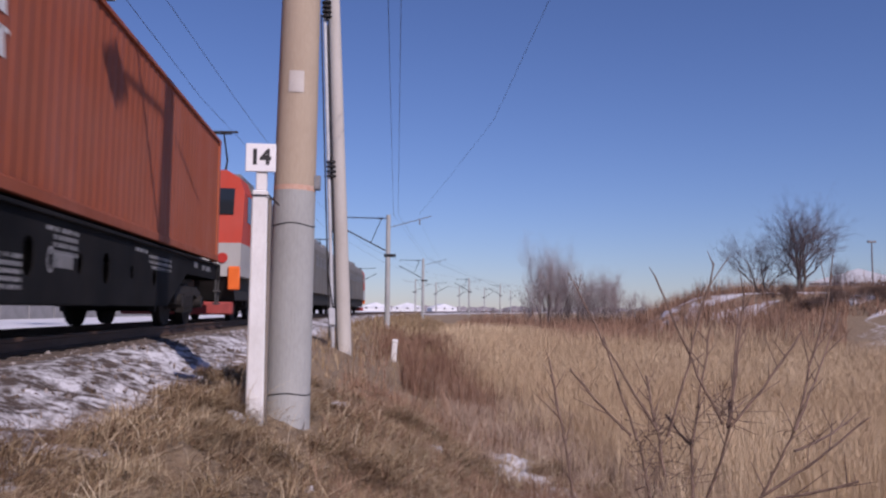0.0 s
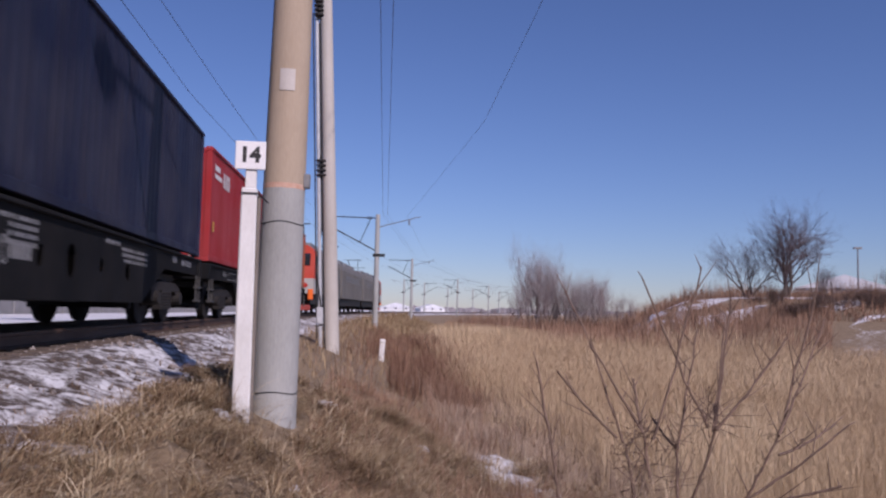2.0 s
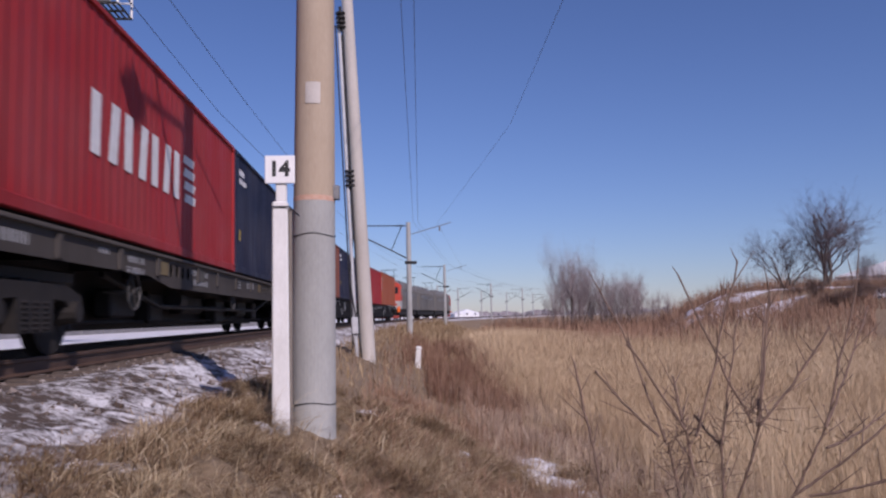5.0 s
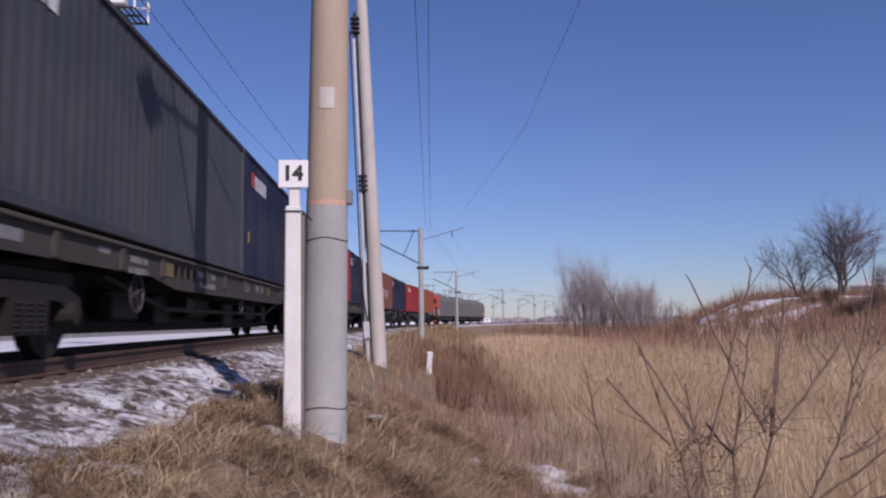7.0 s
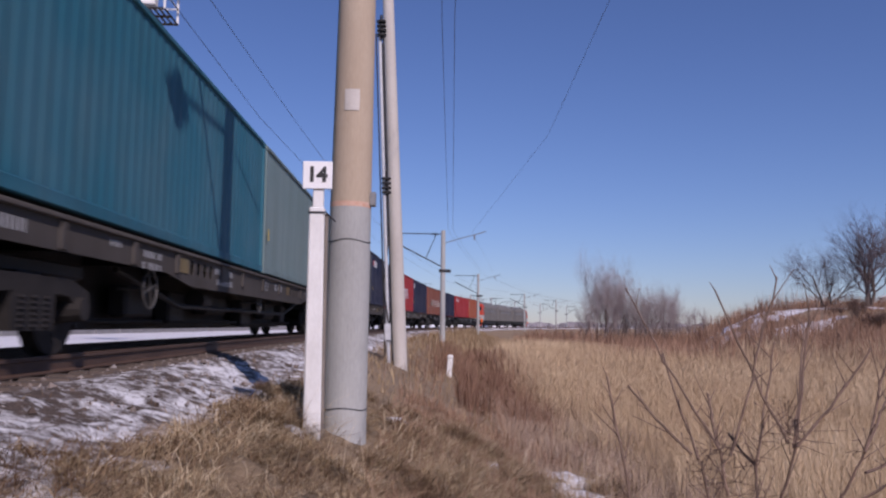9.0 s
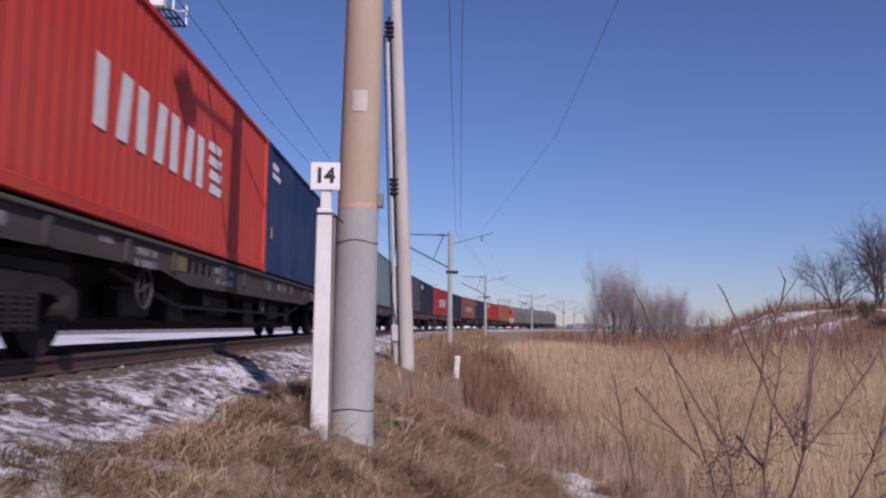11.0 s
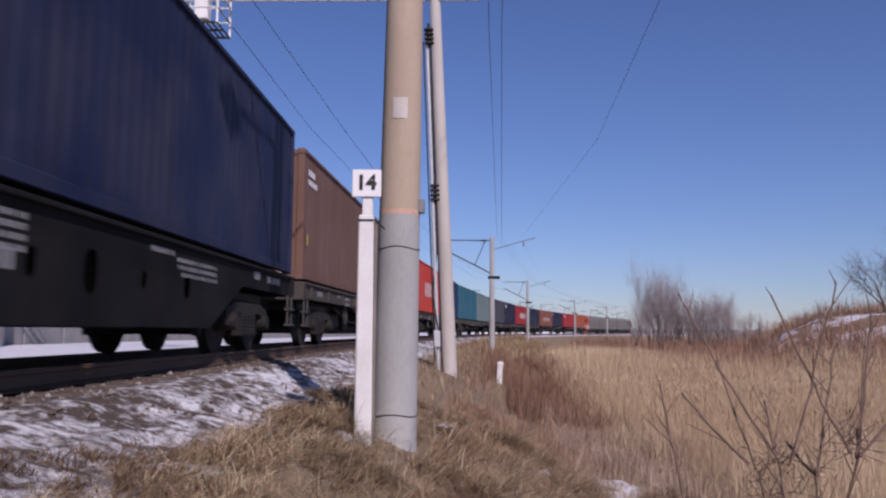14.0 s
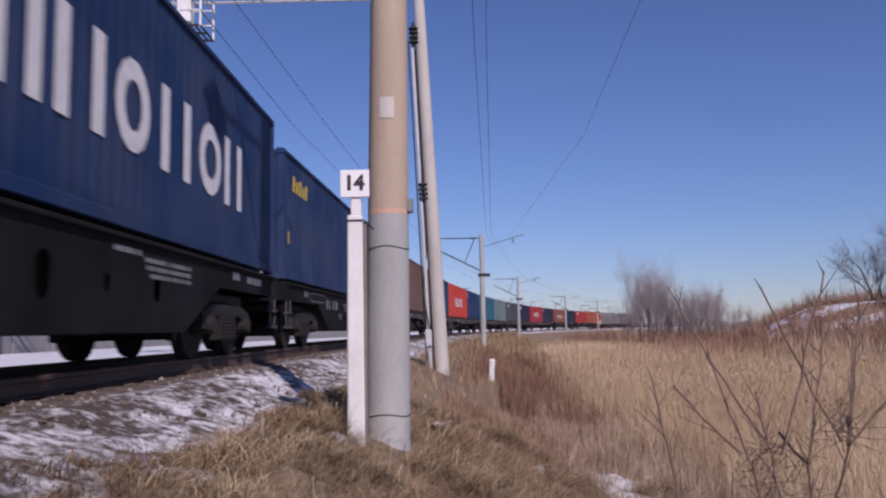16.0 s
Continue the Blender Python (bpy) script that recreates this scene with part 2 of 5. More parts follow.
def ground_height(x, y):
    """The height of the ground: the rail bed, its slope, the field and the bank beyond."""
    x, y = np.asarray(x, float), np.asarray(y, float)
    o = offset_of(x, y)
    z = fall(o, [-16, -9, -3.4, -2.0, 1.65, 2.5, 3.4, 3.9, 4.2, 4.8, 6.2, 8.0, 12], [-0.34, -0.34, -0.40, -0.21, -0.21, -0.45, -0.56, -0.76, -0.92, -1.16, -1.75, -2.15, -2.25])
    r, az = np.hypot(x, y), np.degrees(np.arctan2(x, y))
    top = fall(az, [14, 19, 20.5, 21.5, 24, 27, 35, 60, 100, 130], [0, 0, 1.2, 2.5, 4.2, 4.6, 4.7, 5.5, 5.5, 0])
    k = np.clip((r - 52) / 34, 0, 1)
    z = z + top * k * k * (3 - 2 * k)
    # hummocks of old grass, drawn out down the slope
    hum = np.sin(y * 5.1 + 1.7 * np.sin(x * 1.3)) * np.sin(x * 2.2 + 1.1 * np.sin(y * 2.6)) + 0.6 * np.sin(y * 9.3 + x * 2.0) * np.sin(x * 5.7 - y)
    z = z + 0.075 * hum * np.clip((o - 2.7) / 0.8, 0, 1) * np.clip((16 - r) / 5, 0, 1)
    z = z + (0.05 * np.sin(x * 1.9 + y * 0.7) * np.sin(y * 1.3 - x * 0.4) + 0.04 * np.sin(x * 4.1) * np.sin(y * 3.7)) * np.clip((o - 2.2) / 1.5, 0, 1) * np.clip((40 - r) / 20, 0, 1)
    return z


def patches(x, y):
    """Where the far bank shows snow (low) or scrub (high)."""
    return 0.5 + 0.2 * np.sin(x * 0.71 + 1.6 * np.sin(y * 0.53)) + 0.2 * np.sin(y * 0.95 + 1.4 * np.sin(x * 0.63)) + 0.2 * np.sin(x * 1.9 + y * 0.7) * np.sin(y * 1.7 - x * 0.5)


def build_ground():
    def steps(edges):
        out = []
        for a, b, d in edges:
            out += list(np.arange(a, b, d))
        return np.array(out + [edges[-1][1]])
    xs = steps([(-3500, -300, 400), (-300, -60, 30), (-60, -14, 4), (-14, -6.5, 0.5), (-6.5, 10, 0.16), (10, 30, 0.8), (30, 110, 3), (110, 300, 12), (300, 3500, 400)])
    ys = steps([(-600, -60, 60), (-60, 1, 3), (1, 16, 0.18), (16, 40, 0.6), (40, 130, 2), (130, 340, 7), (340, 4500, 400)])
    gx, gy = np.meshgrid(xs, ys)
    # near the line the grid follows its curve
    cx = np.interp(gy, _ly, _lx) - LINE_X
    near = np.clip((70 - np.abs(gx)) / 40, 0, 1)
    gx = gx + cx * near
    gz = ground_height(gx, gy)
    o = offset_of(gx, gy)
    rough = np.clip(1 - np.abs(gx) / 40, 0, 1)
    gz = gz + rough * 0.06 * (np.random.default_rng(2).random(gx.shape) - 0.5) * (o > 1.5)
    snow = fall(o, [-60, -3.0, -2.3, 0.85, 1.2, 2.8, 3.4, 4.2, 5, 6.5, 9, 14], [0.5, 0.75, -0.3, -0.3, 0.42, 0.468, 0.33, 0.22, 0.2, 0.33, 0.3, -0.1])
    r, az = np.hypot(gx, gy), np.degrees(np.arctan2(gx, gy))
    snow = snow + 0.55 * ((r > 66) & (r < 96) & (az > 20.6) & (az < 27.8) & (patches(gx * 1.15, gy * 1.15) < 0.5))
    snow = snow + 0.75 * ((r > 68) & (az > 20.5) & (az < 60) & (patches(gx, gy) < 0.42)) + 0.5 * ((r > 54) & (r < 69) & (az > 32.4 + 0.6 * np.sin(r * 1.1)) & (az < 45))
    snow = snow + 0.42 * np.exp(-((gx - 2.25) / 0.5) ** 2 - ((gy - 10.6) / 1.4) ** 2)
    ballast = ((o > -2.9) & (o < 2.6)).astype(float)
    nx, ny = len(xs), len(ys)
    verts = np.stack([gx, gy, gz], -1).reshape(-1, 3).tolist()
    faces = [(j * nx + i, j * nx + i + 1, (j + 1) * nx + i + 1, (j + 1) * nx + i) for j in range(ny - 1) for i in range(nx - 1)]
    me = mesh_of("ground", verts, faces, EARTH, None, {"snow": snow.ravel(), "ballast": ballast.ravel()})
    me.shade_smooth()
    tagged(new("ground", me), "dry earth and straw with patches of old snow", "ground", kind="structure")


build_ground()

# ---- track ----
RAIL_OUT = [(-0.075, -0.18), (0.075, -0.18), (0.075, -0.165), (0.012, -0.15), (0.012, -0.05), (0.036, -0.04), (0.036, -0.004), (0.03, 0.0), (-0.03, 0.0), (-0.036, -0.004), (-0.036, -0.04), (-0.012, -0.05), (-0.012, -0.15), (-0.075, -0.165)]


def build_rail(off):
    ss = list(np.arange(-60, 0, 10)) + list(np.arange(0, 320, 4.0))
    verts, faces, n = [], [], len(RAIL_OUT)
    for s in ss:
        for dx, z in RAIL_OUT:
            verts.append(tuple(on_line(s, off + dx, z)[0]))
    for k in range(len(ss) - 1):
        for i in range(n):
            j = (i + 1) % n
            faces.append((k * n + i, k * n + j, (k + 1) * n + j, (k + 1) * n + i))
    tagged(new("rail", mesh_of("rail", verts, faces, RAIL)), "rusty steel rail with a worn running edge", "rail", "rails of the track", "structure")


for _g in (-0.797, 0.797):
    build_rail(_g)


def build_sleepers():
    bm = bmesh.new()
    box(bm, -1.35, 1.35, -0.13, 0.13, -0.36, -0.185, 0.03)
    me = bpy.data.meshes.new("sleeper")
    bm.to_mesh(me)
    bm.free()
    me.materials.append(SLEEPER)
    bed = empty("sleepers", label="weathered concrete sleepers lying in the ballast", category="sleepers", kind="structure")
    for i in range(130):
        ob = new("sleeper", me)
        ob.parent = bed
        ob.matrix_basis = line_pose(-6 + i * 0.55)


build_sleepers()


# ---- containers ----
LENGTH, WIDTH = 12.19, 2.44


def corrugated(x, y0, y1, z0, z1, deep, pitch=0.278, toward=1):
    """A folded steel wall in the plane x, its folds upright."""
    bm = bmesh.new()
    ys, k = [], 0
    y = y0
    while y < y1 - pitch * 0.5:
        for f, d in ((0.0, 0), (0.36, 0), (0.5, 1), (0.86, 1)):
            ys.append((min(y + f * pitch, y1), d))
        y += pitch
    ys.append((y1, 0))
    cols = [(bm.verts.new((x - toward * deep * d, yy, z0)), bm.verts.new((x - toward * deep * d, yy, z1))) for yy, d in ys]
    for (a, b), (c, d) in zip(cols, cols[1:]):
        bm.faces.new((a, c, d, b) if toward > 0 else (b, d, c, a))
    return bm


def build_container(high):
    """A forty-foot container: origin under its middle, doors towards -y."""
    H, L, W = high, LENGTH / 2, WIDTH / 2
    ob = empty("shipping_container")
    for sx in (-1, 1):
        part("side_panel", corrugated(sx * (W - 0.035), -L + 0.12, L - 0.12, 0.16, H - 0.07, 0.011, 0.278, sx), PAINT, ob)
        bm = bmesh.new()
        box(bm, sx * (W - 0.06) - 0.06, sx * (W - 0.06) + 0.06, -L + 0.13, L - 0.13, H - 0.075, H, 0.01)
        part("top_rail", bm, PAINT, ob)
        bm = bmesh.new()
        box(bm, sx * (W - 0.05) - 0.05, sx * (W - 0.05) + 0.05, -L + 0.13, L - 0.13, 0.02, 0.165, 0.012)
        for y in (-1.05, 1.05):
            box(bm, sx * (W - 0.05) - 0.053, sx * (W - 0.05) + 0.053, y - 0.18, y + 0.18, 0.045, 0.135)
        part("bottom_rail", bm, PAINT, ob)
        for sy in (-1, 1):
            bm = bmesh.new()
            box(bm, sx * (W - 0.08) - 0.078, sx * (W - 0.08) + 0.078, sy * (L - 0.07) - 0.065, sy * (L - 0.07) + 0.065, 0.12, H - 0.12, 0.012)
            part("corner_post", bm, PAINT, ob)
            for z in (0.0, H - 0.118):
                bm = bmesh.new()
                box(bm, sx * (W - 0.081) - 0.083, sx * (W - 0.081) + 0.083, sy * (L - 0.089) - 0.091, sy * (L - 0.089) + 0.091, z, z + 0.12, 0.014)
                part("corner_casting", bm, PAINT, ob)
    bm = bmesh.new()
    y, k = -L + 0.14, 0
    cols = []
    while y < L - 0.12:
        for f, d in ((0, 0), (0.1, 0), (0.13, 0.025), (0.23, 0.025)):
            cols.append((bm.verts.new((-W + 0.1, y + f, H - 0.012 - d)), bm.verts.new((W - 0.1, y + f, H - 0.012 - d))))
        y += 0.26
    for (a, b), (c, d) in zip(cols, cols[1:]):
        bm.faces.new((a, b, d, c))
    part("roof", bm, PAINT, ob)
    bm = corrugated(L - 0.06, -W + 0.14, W - 0.14, 0.16, H - 0.1, 0.045, 0.25)
    bm.transform(pose(0, 0, 0, 0, 0, 90))
    part("end_wall", bm, PAINT, ob)
    bm = bmesh.new()
    box(bm, -W + 0.1, W - 0.1, -L + 0.16, L - 0.16, 0.10, 0.15)
    part("floor_pan", bm, BLACK_STEEL, ob)
    for sx in (-1, 1):
        x0, x1 = sorted((sx * 0.015, sx * (W - 0.15)))
        bm = bmesh.new()
        box(bm, x0, x1, -L + 0.035, -L + 0.08, 0.14, H - 0.13, 0.008)
        for i in range(4):
            z = 0.26 + (H - 0.62) * i / 4
            box(bm, x0 + 0.09, x1 - 0.09, -L + 0.026, -L + 0.04, z, z + (H - 0.62) / 4 - 0.12, 0.006)
        leaf = part("door", bm, PAINT, ob)
        for f in (0.25, 0.7):
            bm = bmesh.new()
            x = x0 + (x1 - x0) * f
            rod(bm, (x, -L + 0.012, 0.12), (x, -L + 0.012, H - 0.12), 0.017, n=6)
            box(bm, x - 0.02, x + 0.22, -L - 0.004, -L + 0.012, 1.05, 1.09)
            part("locking_bar", bm, GALVANISED, leaf, "grey steel locking bar")
    for z, n in ((0.085, "door_sill"), (H - 0.085, "door_header")):
        bm = bmesh.new()
        box(bm, -W + 0.15, W - 0.15, -L + 0.012, -L + 0.1, z - 0.055, z + 0.055, 0.01)
        part(n, bm, PAINT, ob)
    return ob


def mark(parent, name, mat, shapes, side=1, lift=0.006, label=""):
    """Flat marks on a side: quads of (y, z) corners, painted a hair off the wall."""
    bm = bmesh.new()
    x = side * (WIDTH / 2 - 0.035 + lift)
    for q in shapes:
        vs = [bm.verts.new((x, y, z)) for y, z in q]
        f = bm.faces.new(vs)
    bmesh.ops.recalc_face_normals(bm, faces=bm.faces[:])
    return part(name, bm, mat, parent, label)


def bar(y0, y1, z0, z1, lean=0.0):
    return [(y0, z0), (y1, z0), (y1 + lean, z1), (y0 + lean, z1)]


def ring(y, z, w, h, t, n=14):
    """A flat ring as quads."""
    a = [i * 2 * math.pi / n for i in range(n + 1)]
    p = lambda k, e: (y + math.cos(a[k]) * (w - e), z + math.sin(a[k]) * (h - e))
    return [[p(k, 0), p(k + 1, 0), p(k + 1, t), p(k, t)] for k in range(n)]


def plain(name, c):
    return two_tone(name, tuple(v * 0.85 for v in c), c, 5, 0.6)


YELLOW = plain("yellow_lettering", (0.75, 0.52, 0.05))
CREAM = plain("cream_lettering", (0.72, 0.70, 0.62))
GREEN = plain("green_emblem", (0.08, 0.22, 0.16))
PATCH = plain("blue_green_touch_up", (0.02, 0.06, 0.10))
RED_MARK = plain("red_emblem", (0.6, 0.05, 0.04))

NAVY, ORANGE, RED, BROWN, GREY, SAGE, TEAL, BRIGHT = ((0.0105, 0.0138, 0.039), (0.335, 0.086, 0.038), (0.34, 0.024, 0.026), (0.225, 0.075, 0.046), (0.06, 0.066, 0.075), (0.155, 0.225, 0.22), (0.02, 0.13, 0.18), (0.58, 0.055, 0.032))
LIGHT_BROWN = (0.165, 0.088, 0.062)
BLUE, INDIGO = (0.0095, 0.033, 0.10), (0.0105, 0.017, 0.056)

# front box and rear box of each wagon from the engine back: colour, height, marks, words for the label
LOADS = [
    ((ORANGE, 2.90, "vertical", "faded orange"), (RED, 2.83, "small_white", "brick red")),
    ((NAVY, 2.83, "code", "dark navy blue"), (BROWN, 2.83, "cream_word", "red-brown")),
    ((NAVY, 2.83, "code", "dark navy blue"), (RED, 2.83, "white_word", "brick red")),
    ((NAVY, 2.83, "red_white", "dark navy blue"), (GREY, 2.83, "red_white", "dark grey")),
    ((SAGE, 2.83, "streaks", "pale sage green"), (TEAL, 2.83, "none", "turquoise")),
    ((BLUE, 2.83, "code", "dark blue"), (BRIGHT, 2.83, "white_word", "bright red")),
    ((BLUE, 2.83, "red_white", "dark blue"), (LIGHT_BROWN, 2.83, "code", "dusty brown")),
    ((INDIGO, 2.83, "yellow", "dark indigo blue"), (BLUE, 2.70, "patched", "deep blue")),
    ((BLUE, 2.90, "big_white", "deep blue"), (NAVY, 2.83, "code", "dark navy blue")),
]


def add_marks(ob, kind, H):
    L = LENGTH / 2
    for s in (-1, 1):
        f = -s   # on the near side the picture reads towards the rear
        if kind in ("code", "small_white"):
            mark(ob, "code_bars", WHITE_MARK, [bar(-L + 0.5, -L + 1.15, H - 0.5, H - 0.36)], s, label="white code bar")
            mark(ob, "code_bars", WHITE_MARK, [bar(-L + 0.5, -L + 1.4, H - 0.7, H - 0.58)], s, label="white code bar")
        if kind == "vertical":
            for i in range(3):
                z = H - 0.5 - i * 0.42
                mark(ob, "code_bars", WHITE_MARK, [bar(-L + 0.55, -L + 0.75, z - 0.3, z, -0.05), bar(-L + 0.48, -L + 0.82, z - 0.05, z)], s, label="white upright code bar")
        if kind == "big_white":
            # plain uprights and rings as tall as the painted word
            pair = lambda y0, y1: [bar(y0, y0 + 0.26, 0.84, 1.86), bar(y1 - 0.26, y1, 0.84, 1.86)]
            rows = [pair(-3.7, -2.8), [bar(-2.5, -2.26, 0.84, 1.86)], pair(-2.05, -1.08), ring(-0.38, 1.35, 0.46, 0.51, 0.23), pair(0.43, 1.45), ring(2.3, 1.35, 0.5, 0.51, 0.23), pair(2.98, 3.9)]
            for q in rows:
                mark(ob, "wordmark_shape", WHITE_MARK, q, s, 0.008, "large white painted shape")
        if kind == "white_word":
            for i in range(7):
                y = 1.5 - i * 0.6
                mark(ob, "wordmark_shape", WHITE_MARK, [bar(y - 0.32, y, 0.96, 1.74, 0.12 if i % 2 else 0.02)], s, 0.008, "white painted bar")
            for i in range(4):
                mark(ob, "wordmark_stripe", WHITE_MARK, [bar(1.85 - i * 0.04, 2.55 - i * 0.04, 0.98 + i * 0.22, 1.13 + i * 0.22, 0.1)], s, 0.008, "white emblem stripe")
        if kind == "cream_word":
            for i in range(7):
                y = -2.5 + i * 0.86
                mark(ob, "wordmark_shape", CREAM, [bar(y, y + 0.16, 0.92, 1.56), bar(y + 0.36, y + 0.52, 0.92, 1.56)], s, 0.008, "cream painted shape")
            mark(ob, "emblem", GREEN, [[(-3.6, 0.95), (-2.95, 0.95), (-3.1, 1.4), (-3.35, 1.6)]], s, 0.008, "green emblem")
        if kind == "red_white":
            for i in range(5):
                mark(ob, "wordmark_shape", WHITE_MARK, [bar(-4.85 + i * 0.31, -4.62 + i * 0.31, H - 0.72, H - 0.38, 0.03)], s, 0.008, "white painted bar")
            mark(ob, "emblem", RED_MARK, [bar(-5.3, -4.95, H - 0.70, H - 0.36, 0.03)], s, 0.008, "red emblem")
        if kind == "patched":
            for y, z, w, h in ((3.4, 0.45, 0.5, 0.55), (4.6, 0.3, 0.3, 0.5), (5.2, 1.5, 0.25, 0.4)):
                mark(ob, "repair_patch", PATCH, [bar(y, y + w, z, z + h)], s, 0.006, "paler blue-green repair patch")
        if kind in ("yellow", "patched"):
            for i in range(5):
                mark(ob, "wordmark_shape", YELLOW, [bar(-5.25 + i * 0.3, -5.04 + i * 0.3, H - 0.76, H - 0.42 - 0.08 * (i % 2), 0.05)], s, 0.008, "yellow painted bar")
        if kind == "small_white":
            [mark(ob, "wordmark_shape", WHITE_MARK, [bar(-4.5 + i * 0.32, -4.3 + i * 0.32, H - 0.8, H - 0.4)], s, 0.008, "white painted bar") for i in range(3)]
        mark(ob, "warning_label", YELLOW, [bar(-L + 0.28, -L + 0.40, 0.75, 1.0)], s, 0.05, "yellow warning label")


STEP_STEEL = plain("sooty_step_steel", (0.06, 0.058, 0.054))
STENCIL = plain("worn_stencil_paint", (0.33, 0.33, 0.32))


# ---- wagons ----
SILL_X = 1.22
HALF = 12.81
# slots cut through the deep sills and holes through the shallow ones
SLOT_AT = (-5.2, -3.5, -2.4, -1.1, 1.5, 3.0, 4.0, 5.2, 6.5)
SILL_SLOTS = [oval(y, 0.86, w, h) for y, (w, h) in zip(SLOT_AT, ((0.15, 0.21), (0.3, 0.22), (0.11, 0.14), (0.15, 0.21), (0.15, 0.21), (0.1, 0.13), (0.15, 0.21), (0.09, 0.1), (0.12, 0.16)))]
SILL_HOLES = [oval(y + k * 0.35, 1.16, 0.09, 0.115, 12) for y in (-5.2, 3.6) for k in range(4)]


def build_bogie(parent, y):
    frame_ob = empty("bogie")
    frame_ob.parent = parent
    frame_ob.matrix_basis = pose(0, y, 0)
    for sx in (-1, 1):
        bm = bmesh.new()
        x0, x1 = sorted((sx * 0.94, sx * 1.10))
        side_prism(bm, [(-1.2, 0.42), (-1.2, 0.66), (-0.75, 0.78), (0.75, 0.78), (1.2, 0.66), (1.2, 0.42), (0.98, 0.42), (0.72, 0.6), (0.42, 0.62), (0.40, 0.26), (-0.40, 0.26), (-0.42, 0.62), (-0.72, 0.6), (-0.98, 0.42)], x0, x1)
        part("side_frame", bm, BOGIE, frame_ob)
        for i in (-0.24, 0.0, 0.24):
            bm = bmesh.new()
            lathe(bm, sx * 1.03, i, [(0.10 if k % 2 else 0.075, 0.27 + k * 0.027) for k in range(13)])
            part("spring", bm, BOGIE, frame_ob)
        for a in (-0.925, 0.925):
            bm = bmesh.new()
            rod(bm, (sx * 0.92, a, 0.475), (sx * 1.18, a, 0.475), 0.15, 0.12, 12)
            part("axle_box", bm, BOGIE, frame_ob)
    bm = bmesh.new()
    box(bm, -1.05, 1.05, -0.22, 0.22, 0.5, 0.82, 0.03)
    part("bolster", bm, BOGIE, frame_ob)
    bm = bmesh.new()
    box(bm, -0.9, 0.9, -0.36, 0.36, 0.27, 0.42, 0.03)
    part("spring_plank", bm, BOGIE, frame_ob)
    bm = bmesh.new()
    box(bm, -0.9, 0.9, -1.5, 1.5, 0.8, 0.97, 0.03)
    part("side_bearer", bm, BLACK_STEEL, frame_ob)
    for a in (-1.55, -0.36, 0.36, 1.55):
        bm = bmesh.new()
        rod(bm, (-0.8, a, 0.36), (0.8, a, 0.36), 0.05, n=6)
        for sx in (-0.78, 0.78):
            box(bm, sx - 0.06, sx + 0.06, a - 0.05, a + 0.05, 0.26, 0.72, 0.02)
        part("brake_beam", bm, BLACK_STEEL, frame_ob)


def wheelset_mesh():
    bm = bmesh.new()
    rod(bm, (-0.95, 0, 0), (0.95, 0, 0), 0.08, n=10)
    for sx in (-1, 1):
        rod(bm, (sx * 0.72, 0, 0), (sx * 0.765, 0, 0), 0.505, n=28)
        rod(bm, (sx * 0.765, 0, 0), (sx * 0.86, 0, 0), 0.475, n=28)
        rod(bm, (sx * 0.86, 0, 0), (sx * 0.90, 0, 0), 0.16, n=12)
        for k in range(4):
            a = k * math.pi / 2
            rod(bm, (sx * 0.86, 0.3 * math.cos(a), 0.3 * math.sin(a)), (sx * 0.866, 0.3 * math.cos(a), 0.3 * math.sin(a)), 0.06, n=8)
    return bm


